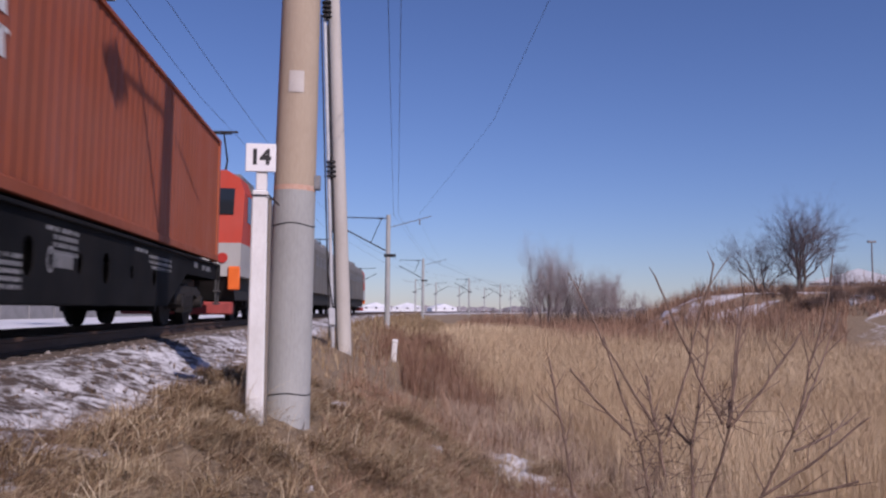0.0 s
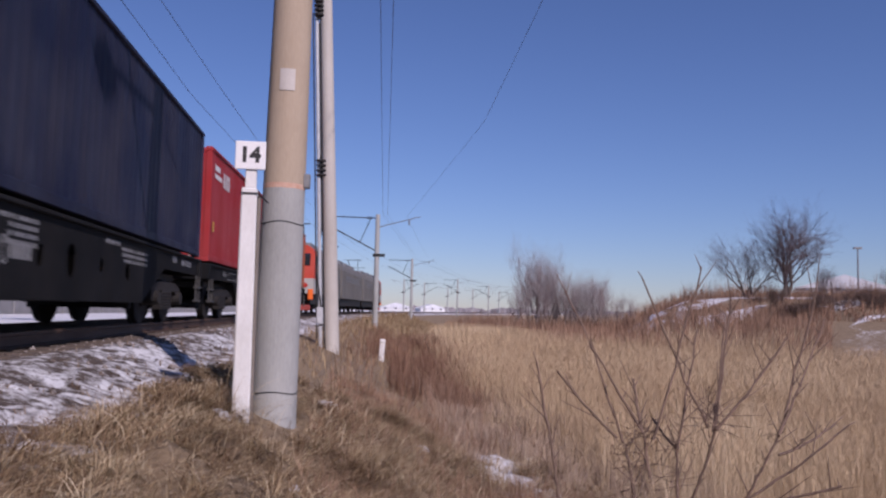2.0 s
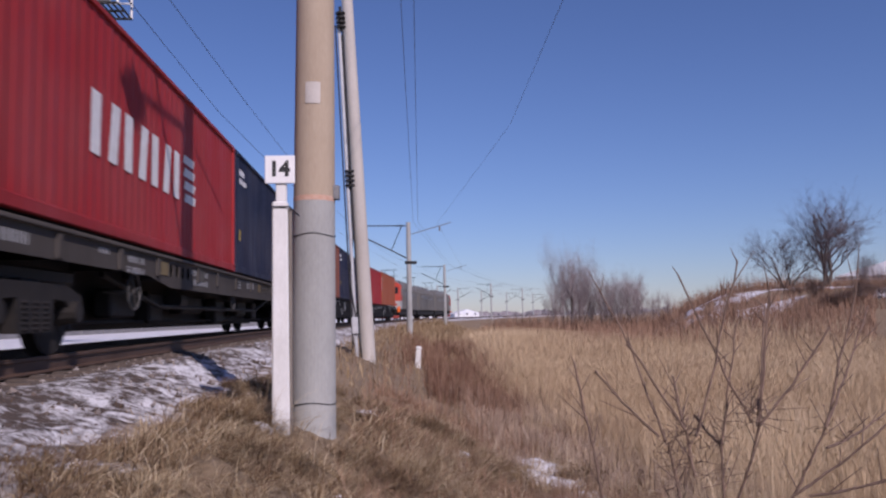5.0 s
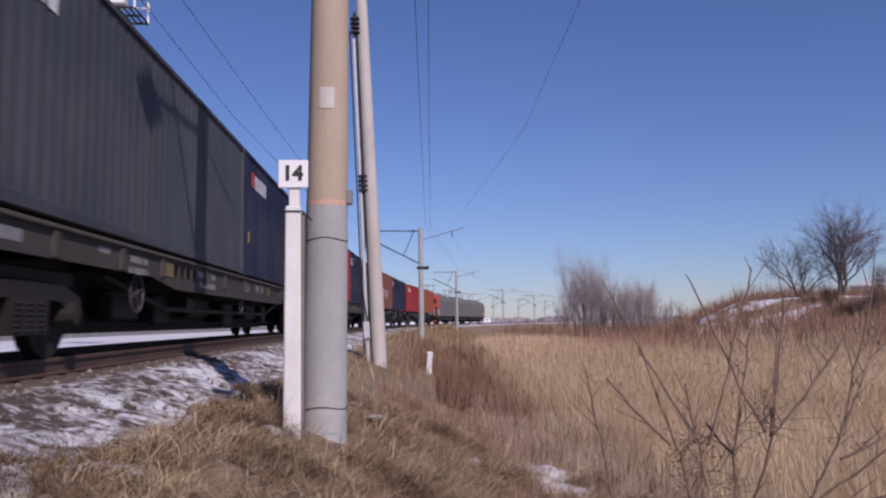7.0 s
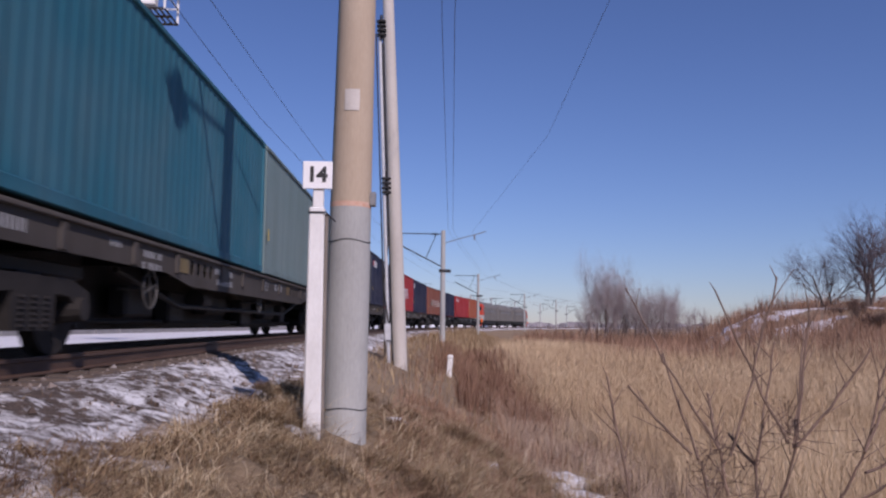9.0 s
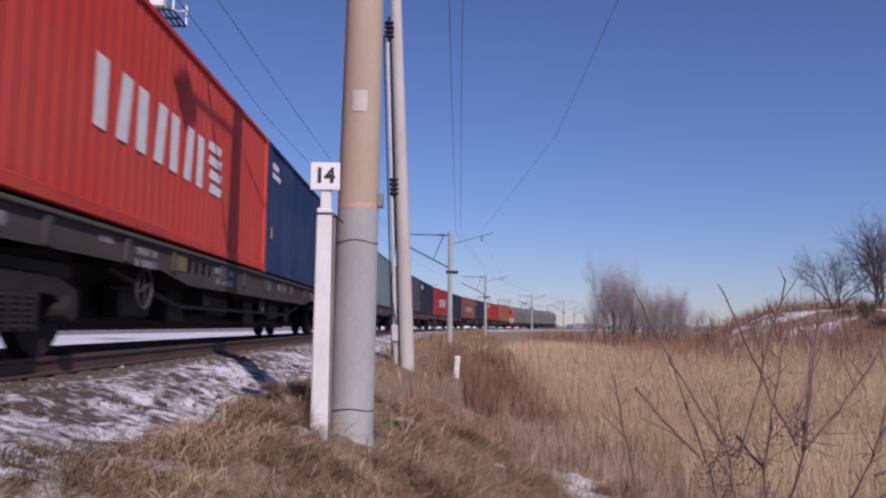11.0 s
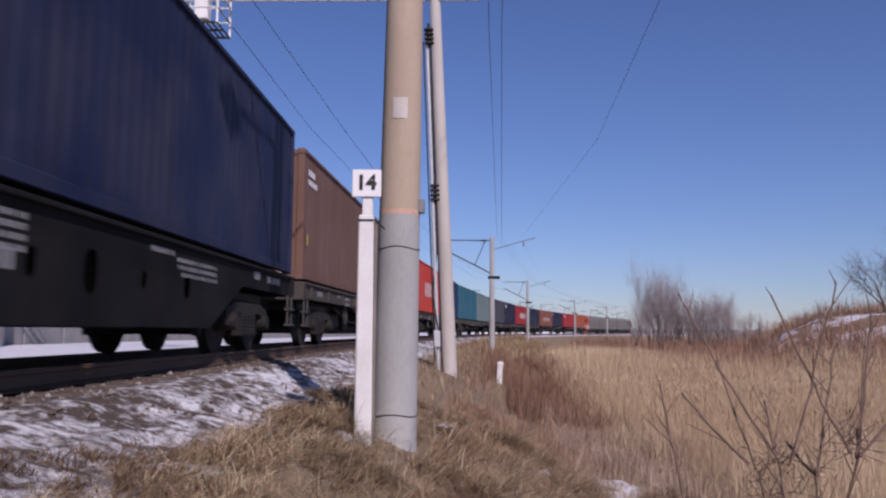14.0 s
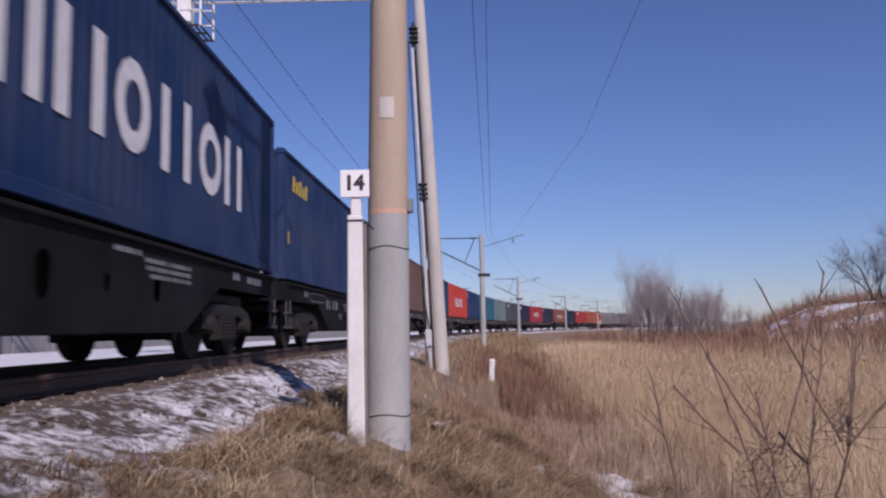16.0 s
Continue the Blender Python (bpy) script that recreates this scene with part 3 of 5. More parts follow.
def build_wagon(deep):
    """An eighty-foot container flat wagon; deep: with the tall fish-belly sills."""
    ob = empty("container_flat_wagon")
    floor = 1.40
    color = (0.011, 0.0115, 0.0125) if deep else (0.075, 0.067, 0.060)
    for sx in (-1, 1):
        x0, x1 = sorted((sx * (SILL_X - 0.10), sx * SILL_X))
        bm = bmesh.new()
        if deep:
            prof = [(-12.2, 1.0), (-8.9, 1.0), (-7.4, 0.37), (7.4, 0.37), (8.9, 1.0), (12.2, 1.0), (12.2, 1.32), (-12.2, 1.32)]
        else:
            prof = [(-12.2, 1.02), (-6.4, 1.02), (-5.2, 0.88), (5.2, 0.88), (6.4, 1.02), (12.2, 1.02), (12.2, 1.32), (-12.2, 1.32)]
        pierced(bm, prof, SILL_SLOTS if deep else SILL_HOLES, x1 - sx * 0.012 if sx > 0 else x0, x1 if sx > 0 else x0 + 0.012)
        part("side_sill", bm, PLAIN_PAINT, ob, color=color)
        bm = bmesh.new()
        x2, x3 = sorted((sx * (SILL_X - 0.16), sx * (SILL_X + 0.05)))
        box(bm, x2, x3, -12.25, 12.25, 1.32, floor - 0.03, 0.01)
        part("top_flange", bm, PLAIN_PAINT, ob, color=tuple(c * 1.3 for c in color))
        if deep:
            for y in np.arange(-10.2, 10.3, 1.7):
                if min(abs(y - q) for q in SLOT_AT) > 0.3:
                    bm = bmesh.new()
                    box(bm, *sorted((sx * (SILL_X - 0.3), sx * (SILL_X - 0.02))), y - 0.006, y + 0.006, 1.02, 1.31)
                    part("stiffener", bm, BLACK_STEEL, ob)
        else:
            for y in (-11.4, -9.5, -7.6, -5.95, -3.5, -1.9, 0.0, 1.9, 5.2, 7.6, 9.5, 11.4):
                bm = bmesh.new()
                box(bm, *sorted((sx * (SILL_X - 0.02), sx * (SILL_X + 0.035))), y - 0.07, y + 0.07, 1.03, 1.31, 0.01)
                part("stake_pocket", bm, PLAIN_PAINT, ob, color=color)
            for y, tint in ((-5.6, (0.19, 0.15, 0.08)), (-3.2, (0.10, 0.095, 0.085)), (3.15, (0.17, 0.13, 0.075)), (8.2, (0.10, 0.095, 0.085))):
                bm = bmesh.new()
                box(bm, *sorted((sx * SILL_X, sx * (SILL_X + 0.012))), y - 0.2, y + 0.2, 1.06, 1.28, 0.003)
                part("data_plate", bm, PLAIN_PAINT, ob, "grimy pale data plate", tint)
        # painted number and data bars
        # each spot: front end, width, height of the topmost row, rows, height of the strokes
        if deep:
            spots = [(11.3, 0.9, 1.2, 1, 0.11), (9.9, 0.35, 1.22, 1, 0.12), (7.6, 1.5, 1.16, 3, 0.05), (6.0, 0.7, 1.22, 1, 0.06), (2.9, 0.95, 1.2, 4, 0.05), (2.75, 0.5, 0.86, 1, 0.16), (1.35, 0.95, 0.84, 5, 0.045),
                     (0.2, 0.24, 1.12, 1, 0.13), (-0.1, 1.0, 1.25, 1, 0.05), (-1.35, 1.9, 1.22, 2, 0.07), (-4.4, 0.9, 1.1, 3, 0.045), (-5.6, 0.5, 0.8, 2, 0.05), (-6.3, 1.5, 1.04, 1, 0.23), (-10.0, 0.4, 1.2, 1, 0.13)]
        else:
            spots = [(11.2, 0.8, 1.19, 1, 0.14), (8.6, 0.5, 1.2, 2, 0.07), (7.0, 0.9, 1.22, 3, 0.045), (2.4, 0.95, 1.18, 1, 0.15), (0.6, 0.7, 1.22, 3, 0.04), (-2.7, 1.15, 1.2, 2, 0.1), (-6.6, 0.7, 1.2, 2, 0.085), (-8.0, 0.35, 1.23, 1, 0.07), (-10.2, 0.5, 1.18, 1, 0.12)]
        rng = random.Random(19)
        for y0, wide, top, rows, h in spots:
            bm = bmesh.new()
            for k in range(rows):
                z, y = top - k * h * 1.7, y0
                stop = y0 - wide * (1 if k == 0 else rng.uniform(0.6, 1.0))
                while y > stop:
                    w = h * rng.uniform(0.35, 0.62)
                    if rng.random() > 0.12:
                        bm.faces.new([bm.verts.new((sx * (SILL_X + 0.003), yy, zz)) for yy, zz in ((y - w, z - h / 2), (y, z - h / 2), (y, z + h / 2), (y - w, z + h / 2))])
                    y -= w + h * 0.22
            bmesh.ops.recalc_face_normals(bm, faces=bm.faces[:])
            tagged(part("stencil", bm, STENCIL, ob), "worn white stencil bars", kind="stuff")
        if deep:
            bm = bmesh.new()
            for q in ring(2.08, 0.86, 0.1, 0.15, 0.03):
                bm.faces.new([bm.verts.new((sx * (SILL_X + 0.003), y, z)) for y, z in q])
            bmesh.ops.recalc_face_normals(bm, faces=bm.faces[:])
            part("emblem", bm, STENCIL, ob, "worn white round emblem")
            bm = bmesh.new()
            for y0, y1, z0, z1 in ((-9.7, -8.2, 1.24, 1.255), (-9.7, -8.2, 1.06, 1.075), (-9.7, -9.685, 1.075, 1.24), (-8.215, -8.2, 1.075, 1.24)):
                bm.faces.new([bm.verts.new((sx * (SILL_X + 0.003), y, z)) for y, z in bar(y0, y1, z0, z1)])
            bmesh.ops.recalc_face_normals(bm, faces=bm.faces[:])
            part("painted_frame", bm, STENCIL, ob, "thin white painted frame")
    bm = bmesh.new()
    low = 0.36 if deep else 0.24
    side_prism(bm, [(-12.2, 0.95), (-8.4, 0.95), (-7.4, low), (7.4, low), (8.4, 0.95), (12.2, 0.95), (12.2, 1.3), (-12.2, 1.3)], -0.22, 0.22)
    part("centre_sill", bm, BLACK_STEEL, ob)
    if not deep:
        for sx in (-1, 1):
            # brake gear hung between the bogies
            for y, long, drop in ((-5.6, 1.1, 0.42), (-3.9, 0.8, 0.34), (-1.4, 1.5, 0.5), (1.2, 0.9, 0.3), (3.9, 1.3, 0.46), (5.9, 0.7, 0.38)):
                bm = bmesh.new()
                box(bm, *sorted((sx * 0.35, sx * 0.62)), y - long / 2, y + long / 2, drop, 0.86, 0.04)
                part("brake_gear", bm, BLACK_STEEL, ob)
            bm = bmesh.new()
            rod(bm, (sx * 0.5, -7.6, 0.36), (sx * 0.5, 7.6, 0.36), 0.03, n=6)
            part("brake_rod", bm, BOGIE, ob)
            for y, r in ((-6.7, 0.26), (0.2, 0.2)):
                bm = bmesh.new()
                for k in range(12):
                    a, b = (math.pi * 2 * q / 12 for q in (k, k + 1))
                    rod(bm, (sx * 1.12, y + math.cos(a) * r, 0.78 + math.sin(a) * r), (sx * 1.12, y + math.cos(b) * r, 0.78 + math.sin(b) * r), 0.018, n=5)
                for a in (0.3, 1.87):
                    rod(bm, (sx * 1.12, y - math.cos(a) * r, 0.78 - math.sin(a) * r), (sx * 1.12, y + math.cos(a) * r, 0.78 + math.sin(a) * r), 0.014, n=5)
                rod(bm, (sx * 0.7, y, 0.78), (sx * 1.13, y, 0.78), 0.025, n=6)
                part("brake_wheel", bm, STEP_STEEL, ob, "dull steel brake hand wheel")
    for y in list(np.arange(-11, 11.5, 2.2)):
        bm = bmesh.new()
        box(bm, -1.1, 1.1, y - 0.06, y + 0.06, 1.08, 1.3)
        part("crossbeam", bm, BLACK_STEEL, ob)
    for s in (-1, 1):
        bm = bmesh.new()
        box(bm, -1.27, 1.27, s * 12.2 - 0.12, s * 12.2 + 0.12, 0.98, 1.37, 0.02)
        part("end_beam", bm, PLAIN_PAINT, ob, color=color)
        bm = bmesh.new()
        box(bm, -0.13, 0.13, *sorted((s * 12.3, s * 12.62)), 0.92, 1.18, 0.03)
        box(bm, -0.21, 0.17, *sorted((s * 12.55, s * 12.8)), 0.88, 1.22, 0.05)
        part("coupler", bm, BOGIE, ob)
        bm = bmesh.new()
        rod(bm, (0.3, s * 12.3, 1.0), (0.32, s * 12.55, 0.6), 0.03)
        rod(bm, (0.32, s * 12.55, 0.6), (0.25, s * 12.78, 0.72), 0.03)
        part("brake_hose", bm, BLACK, ob)
        for sx in (-1, 1):
            bm = bmesh.new()
            for y in (11.85, 12.18):
                rod(bm, (sx * 1.25, s * y, 0.42), (sx * 1.25, s * y, 1.0), 0.022, n=6)
            for z in (0.45, 0.74):
                box(bm, sx * 1.25 - 0.05, sx * 1.25 + 0.05, *sorted((s * 11.8, s * 12.22)), z - 0.02, z + 0.02)
            part("step", bm, STEP_STEEL, ob, "dark steel shunter's step")
        build_bogie(ob, s * 9.72)
    bm = bmesh.new()
    rod(bm, (-0.7, 2.6, 0.72), (-0.7, 3.5, 0.72), 0.2, n=14)
    part("air_reservoir", bm, BLACK_STEEL, ob)
    bm = bmesh.new()
    rod(bm, (0.75, -3.4, 0.74), (0.75, -2.9, 0.74), 0.17, n=14)
    part("brake_cylinder", bm, BLACK_STEEL, ob)
    if not deep:
        bm = bmesh.new()
        for sx in (-1, 1):
            rod(bm, (sx * 0.85, -7.2, 1.0), (sx * 0.85, -4.6, 0.6), 0.04)
            rod(bm, (sx * 0.85, 7.2, 1.0), (sx * 0.85, 4.6, 0.6), 0.04)
            rod(bm, (sx * 0.85, -4.6, 0.6), (sx * 0.85, 4.6, 0.6), 0.04)
        part("truss_rod", bm, BLACK_STEEL, ob)
    first = None
    for y in (-9.72 - 0.925, -9.72 + 0.925, 9.72 - 0.925, 9.72 + 0.925):
        w = part("wheelset", wheelset_mesh(), BOGIE, ob, "dark steel wheelset") if first is None else new("wheelset", first.data)
        first = first or w
        w.parent = ob
        w["label"] = "dark steel wheelset"
        w.matrix_basis = pose(0, y, 0.475)
    return ob


SPEED = 12.6
FIRST_GAP = 12.0 - SPEED * 1.5      # place of the first gap between wagons at the start
MOVING = []                          # things of the train and their middle's place along the line at the start
DEEP = [1, 1, 0, 0, 0, 0, 0, 1, 1]
SHIFT = [1.0, 0.6, 0.5, 0.45, 0.4, 0.3, 0.4, 0.05, -0.15]   # slack in the couplings, wagon by wagon

_wagons = {1: None, 0: None}
_boxes = {}
for _i, (_d, (_front, _rear)) in enumerate(zip(DEEP, LOADS)):
    _s = FIRST_GAP + HALF - 2 * HALF * _i + SHIFT[_i]
    if _wagons[_d] is None:
        _wagons[_d] = build_wagon(_d)
        _w = _wagons[_d]
    else:
        _w = copy_thing(_wagons[_d], Matrix())
    tagged(_w, "black flat wagon with deep fish-belly sills under containers" if _d else "grimy grey container flat wagon with shallow side sills", "railway wagon", "wagons of the freight train")
    MOVING.append((_w, _s, 0.0, 0.0))
    for _dy, (_c, _h, _k, _words) in ((6.17, _front), (-6.17, _rear)):
        if _h not in _boxes:
            _b = _boxes[_h] = build_container(_h)
        else:
            _b = copy_thing(_boxes[_h], Matrix())
            for _o in [o for o in _b.children_recursive if o.name.split(".")[0] in ("code_bars", "wordmark_bars", "emblem", "warning_label", "wordmark_shape", "wordmark_stripe", "repair_patch")]:
                bpy.data.objects.remove(_o)
        for _o in _b.children_recursive:
            _o.color = (*_c, 1)
        add_marks(_b, _k, _h)
        _hc = "tall" if _h > 2.75 else "standard"
        tagged(_b, f"{_words} corrugated steel {_hc} shipping container on a wagon", "container", "containers of the freight train")
        MOVING.append((_b, _s, _dy, 1.42))


# ---- engine: three grey sections with red cabs ----
def build_engine(cab_front, cab_rear):
    ob = empty("locomotive_section", label="grey electric locomotive section with red cab end", category="locomotive", group="sections of the locomotive")
    G, R = (0.17, 0.16, 0.143), (0.48, 0.055, 0.03)
    body = [(-1.5, 1.15), (1.5, 1.15), (1.5, 3.35), (1.36, 3.75), (1.0, 4.0), (-1.0, 4.0), (-1.36, 3.75), (-1.5, 3.35)]
    bm = bmesh.new()
    prism(bm, body, -8.3 + 1.6 * cab_rear, 8.3 - 1.6 * cab_front)
    bmesh.ops.recalc_face_normals(bm, faces=bm.faces[:])
    part("body", bm, PAINT, ob, "grey steel body", G)
    for sx in (-1, 1):
        for i in range(7):
            bm = bmesh.new()
            x0, x1 = sorted((sx * 1.49, sx * 1.515))
            for k in range(5):
                box(bm, x0, x1, -5.6 + i * 1.6, -4.5 + i * 1.6, 2.55 + k * 0.11, 2.62 + k * 0.11)
            part("louvre", bm, STEEL, ob)
    for on, s in ((cab_front, 1), (cab_rear, -1)):
        if on:
            bm = bmesh.new()
            prism(bm, [(-1.5, 2.0), (1.5, 2.0), (1.5, 3.35), (1.34, 3.75), (1.0, 3.95), (-1.0, 3.95), (-1.34, 3.75), (-1.5, 3.35)], *sorted((s * 6.7, s * 8.3)))
            for v in bm.verts:
                if abs(v.co.y) > 8:
                    v.co.y -= s * (v.co.z - 2.0) * 0.22
            bmesh.ops.recalc_face_normals(bm, faces=bm.faces[:])
            cab = part("cab", bm, PAINT, ob, "red driver's cab", R)
            bm = bmesh.new()
            prism(bm, [(-1.5, 1.15), (1.5, 1.15), (1.5, 2.0), (-1.5, 2.0)], *sorted((s * 6.7, s * 8.35)))
            bmesh.ops.recalc_face_normals(bm, faces=bm.faces[:])
            part("apron", bm, PAINT, ob, "pale grey apron under the cab", (0.42, 0.42, 0.40))
            bm = bmesh.new()
            box(bm, -1.35, 1.35, *sorted((s * 8.3, s * 8.62)), 0.18, 0.5, 0.04)
            part("pilot", bm, PAINT, ob, "dull red pilot beam", (0.35, 0.06, 0.05))
            for sx in (-1, 1):
                bm = bmesh.new()
                box(bm, *sorted((sx * 1.2, sx * 1.5)), *sorted((s * 8.36, s * 8.44)), 0.8, 1.4, 0.03)
                part("marker_panel", bm, PAINT, ob, "bright orange marker panel", (0.85, 0.16, 0.02))
                bm = bmesh.new()
                box(bm, *sorted((sx * 1.49, sx * 1.51)), *sorted((s * 7.0, s * 7.55)), 2.6, 3.3)
                part("side_window", bm, GLASS_DARK, cab)
                bm = bmesh.new()
                v = box(bm, *sorted((sx * 0.08, sx * 1.25)), *sorted((s * 8.0, s * 8.02)), 2.75, 3.45)
                for q in v:
                    q.co.y = s * (8.315 - (q.co.z - 2.0) * 0.22 + (0.012 if abs(q.co.y) > 8.01 else -0.02))
                part("windscreen", bm, GLASS_DARK, cab)
                bm = bmesh.new()
                rod(bm, (sx * 1.05, s * 8.34, 1.62), (sx * 1.05, s * 8.39, 1.62), 0.13, n=14)
                part("buffer_light", bm, plain("signal_lens", (0.5, 0.03, 0.02)), ob)
    bm = bmesh.new()
    side_prism(bm, [(-7.9, 0.55), (7.9, 0.55), (8.3, 1.15), (-8.3, 1.15)], -1.3, 1.3)
    part("underframe", bm, BLACK_STEEL, ob)
    for y in (-5.2, -1.0, 3.2):
        bm = bmesh.new()
        box(bm, -0.9, 0.9, y, y + 2.2, 4.0, 4.3, 0.06)
        part("roof_equipment", bm, STEEL, ob)
    bm = bmesh.new()
    for s in (-1, 1):
        rod(bm, (s * 0.6, -6.2, 4.05), (s * 0.4, -4.9, 4.75), 0.03)
        rod(bm, (s * 0.4, -4.9, 4.75), (s * 0.5, -6.0, 5.35), 0.025)
    rod(bm, (-0.9, -6.0, 5.37), (0.9, -6.0, 5.37), 0.03)
    rod(bm, (-0.7, -5.8, 5.37), (0.7, -5.8, 5.37), 0.03)
    part("pantograph", bm, BLACK, ob, "black folding pantograph")
    for s in (-1, 1):
        build_bogie(ob, s * 4.6)
        for d in (-1.3, 1.3):
            w = part("wheelset", wheelset_mesh(), BOGIE, ob)
            w.matrix_basis = pose(0, s * 4.6 + d, 0.475)
        bm = bmesh.new()
        box(bm, -0.2, 0.2, *sorted((s * 8.2, s * 8.75)), 0.9, 1.2, 0.04)
        part("coupler", bm, BOGIE, ob)
    return ob


_nose = FIRST_GAP + 2 * HALF + 1.5
for _k, (_f, _r) in enumerate(((0, 1), (0, 0), (1, 0))):
    MOVING.append((build_engine(_f, _r), _nose + 8.75 + 17.5 * _k, 0.0, 0.0))


# ---- poles, posts and the signal bridge ----
def ground_at(x, y):
    return float(ground_height(np.array([x]), np.array([y]))[0])


def build_near_pole():
    x, y, g = -0.66, 7.78, -0.92
    ob = empty("catenary_pole", pose(x, y, g, 0, 0.7, 0), label="grey concrete catenary pole with a beige upper part", category="pole", group="poles of the line")

    def drum(name, z0, z1, mat, label="", extra=0.0, top=9.8):
        bm = bmesh.new()
        r = lambda z: 0.219 - 0.0075 * z + extra
        rod(bm, (0, 0, z0), (0, 0, z1), r(z0), r(z1), 40)
        part(name, bm, mat, ob, label, smooth=False)
    drum("shaft", -0.5, 2.40, CONCRETE)
    drum("paint_edge", 2.40, 2.45, RUST_LINE, "faded orange line", 0.001)
    drum("upper_shaft", 2.45, 11.24, BEIGE, "beige upper shaft")
    for z in (0.47, 2.07):
        bm = bmesh.new()
        n, r = 40, 0.22 - 0.0075 * z
        pts = [(math.cos(a) * r, math.sin(a) * r, z + 0.012 * math.sin(3 * a)) for a in np.linspace(0, 2 * math.pi, n, endpoint=False)]
        for a, b in zip(pts, pts[1:] + pts[:1]):
            rod(bm, a, b, 0.006, n=5)
        part("wire_ring", bm, WIRE, ob, "thin dark wire ring")
    bm = bmesh.new()
    for k in range(7):
        a0 = radians(-112 + k * 6)
        a1 = radians(-112 + (k + 1) * 6)
        r = 0.2
        for z0, z1 in ((3.34, 3.55),):
            vs = [bm.verts.new((math.cos(a) * r, math.sin(a) * r, z)) for a, z in ((a0, z0), (a1, z0), (a1, z1), (a0, z1))]
            bm.faces.new(vs)
    part("white_patch", bm, plain("worn_white_wash", (0.56, 0.52, 0.47)), ob, "worn white number patch")
    bm = bmesh.new()
    box(bm, 0.18, 0.25, -0.08, 0.0, 2.42, 2.56, 0.01)
    part("clamp", bm, STEEL, ob, "small dark clamp")
    for name, a, b, r, label in (("bracket", (0, 0.1, 10.0), (0, -3.5, 10.0), 0.035, "steel bracket arm"), ("drop_cable", (0.05, -0.22, 7.6), (0.05, -2.6, 11.3), 0.035, "thick dark drop cable"),
                                 ("drop_cable", (0.1, 0.3, 9.95), (0.1, 2.6, 9.1), 0.02, "thin dark drop cable")):
        bm = bmesh.new()
        rod(bm, a, b, r)
        part(name, bm, STEEL, ob, label)
    bm = bmesh.new()
    for k in range(4):
        rod(bm, (0.0, -3.3 + 0.15 * k, 9.75 + 0.08 * k), (0.0, -3.22 + 0.15 * k, 9.8 + 0.08 * k), 0.16, n=10)
    part("switch_insulator", bm, BLACK_STEEL, ob, "dark switch insulator")


build_near_pole()


def build_number_post():
    x, y, g = -0.875, 7.12, -0.45
    ob = empty("distance_post", pose(x, y, g), label="white chipped concrete marker post with a number plate", category="sign post")
    bm = bmesh.new()
    box(bm, -0.068, 0.068, -0.06, 0.06, -0.4, 1.84, 0.012)
    bmesh.ops.subdivide_edges(bm, edges=[e for e in bm.edges if abs(e.verts[0].co.z - e.verts[1].co.z) > 1], cuts=8)
    for v in bm.verts:
        v.co.x *= 1.12 - 0.12 * min(max(v.co.z, 0) / 1.8, 1)
    part("post", bm, LIME, ob)
    bm = bmesh.new()
    box(bm, 0.072, 0.098, -0.03, 0.06, -0.3, 1.78, 0.006)
    part("stained_back_strip", bm, two_tone("weathered_wood", (0.10, 0.085, 0.07), (0.3, 0.26, 0.22), 6, 0.9, 0, (1, 1, 0.2)), ob, "dark weathered strip")
    bm = bmesh.new()
    box(bm, -0.04, 0.055, -0.035, 0.035, 1.84, 2.05, 0.008)
    part("neck", bm, LIME, ob)
    bm = bmesh.new()
    for a, b in (((-0.075, -0.068, 1.79), (0.08, -0.068, 1.79)), ((0.08, -0.068, 1.79), (0.16, 0.05, 1.72))):
        rod(bm, a, b, 0.007, n=6)
    part("tie_wire", bm, WIRE, ob, "thin tie wire")
    bm = bmesh.new()
    box(bm, -0.132, 0.132, -0.055, -0.04, 2.0, 2.252, 0.006)
    plate = part("number_plate", bm, two_tone("white_enamel", (0.78, 0.78, 0.77), (0.86, 0.86, 0.85), 4, 0.4), ob, "white square number plate")
    cu = bpy.data.curves.new("number", "FONT")
    cu.body, cu.align_x, cu.align_y, cu.size, cu.extrude, cu.offset = "14", "CENTER", "CENTER", 0.185, 0.001, 0.0075
    tmp = bpy.data.objects.new("number", cu)
    me = bpy.data.meshes.new_from_object(tmp)
    me.materials.clear()
    me.materials.append(BLACK)
    num = new("number", me)
    num.parent = plate
    num.matrix_basis = pose(-0.004, -0.0575, 2.126, 90, 0, 0)
    tagged(num, "black number 14")


build_number_post()


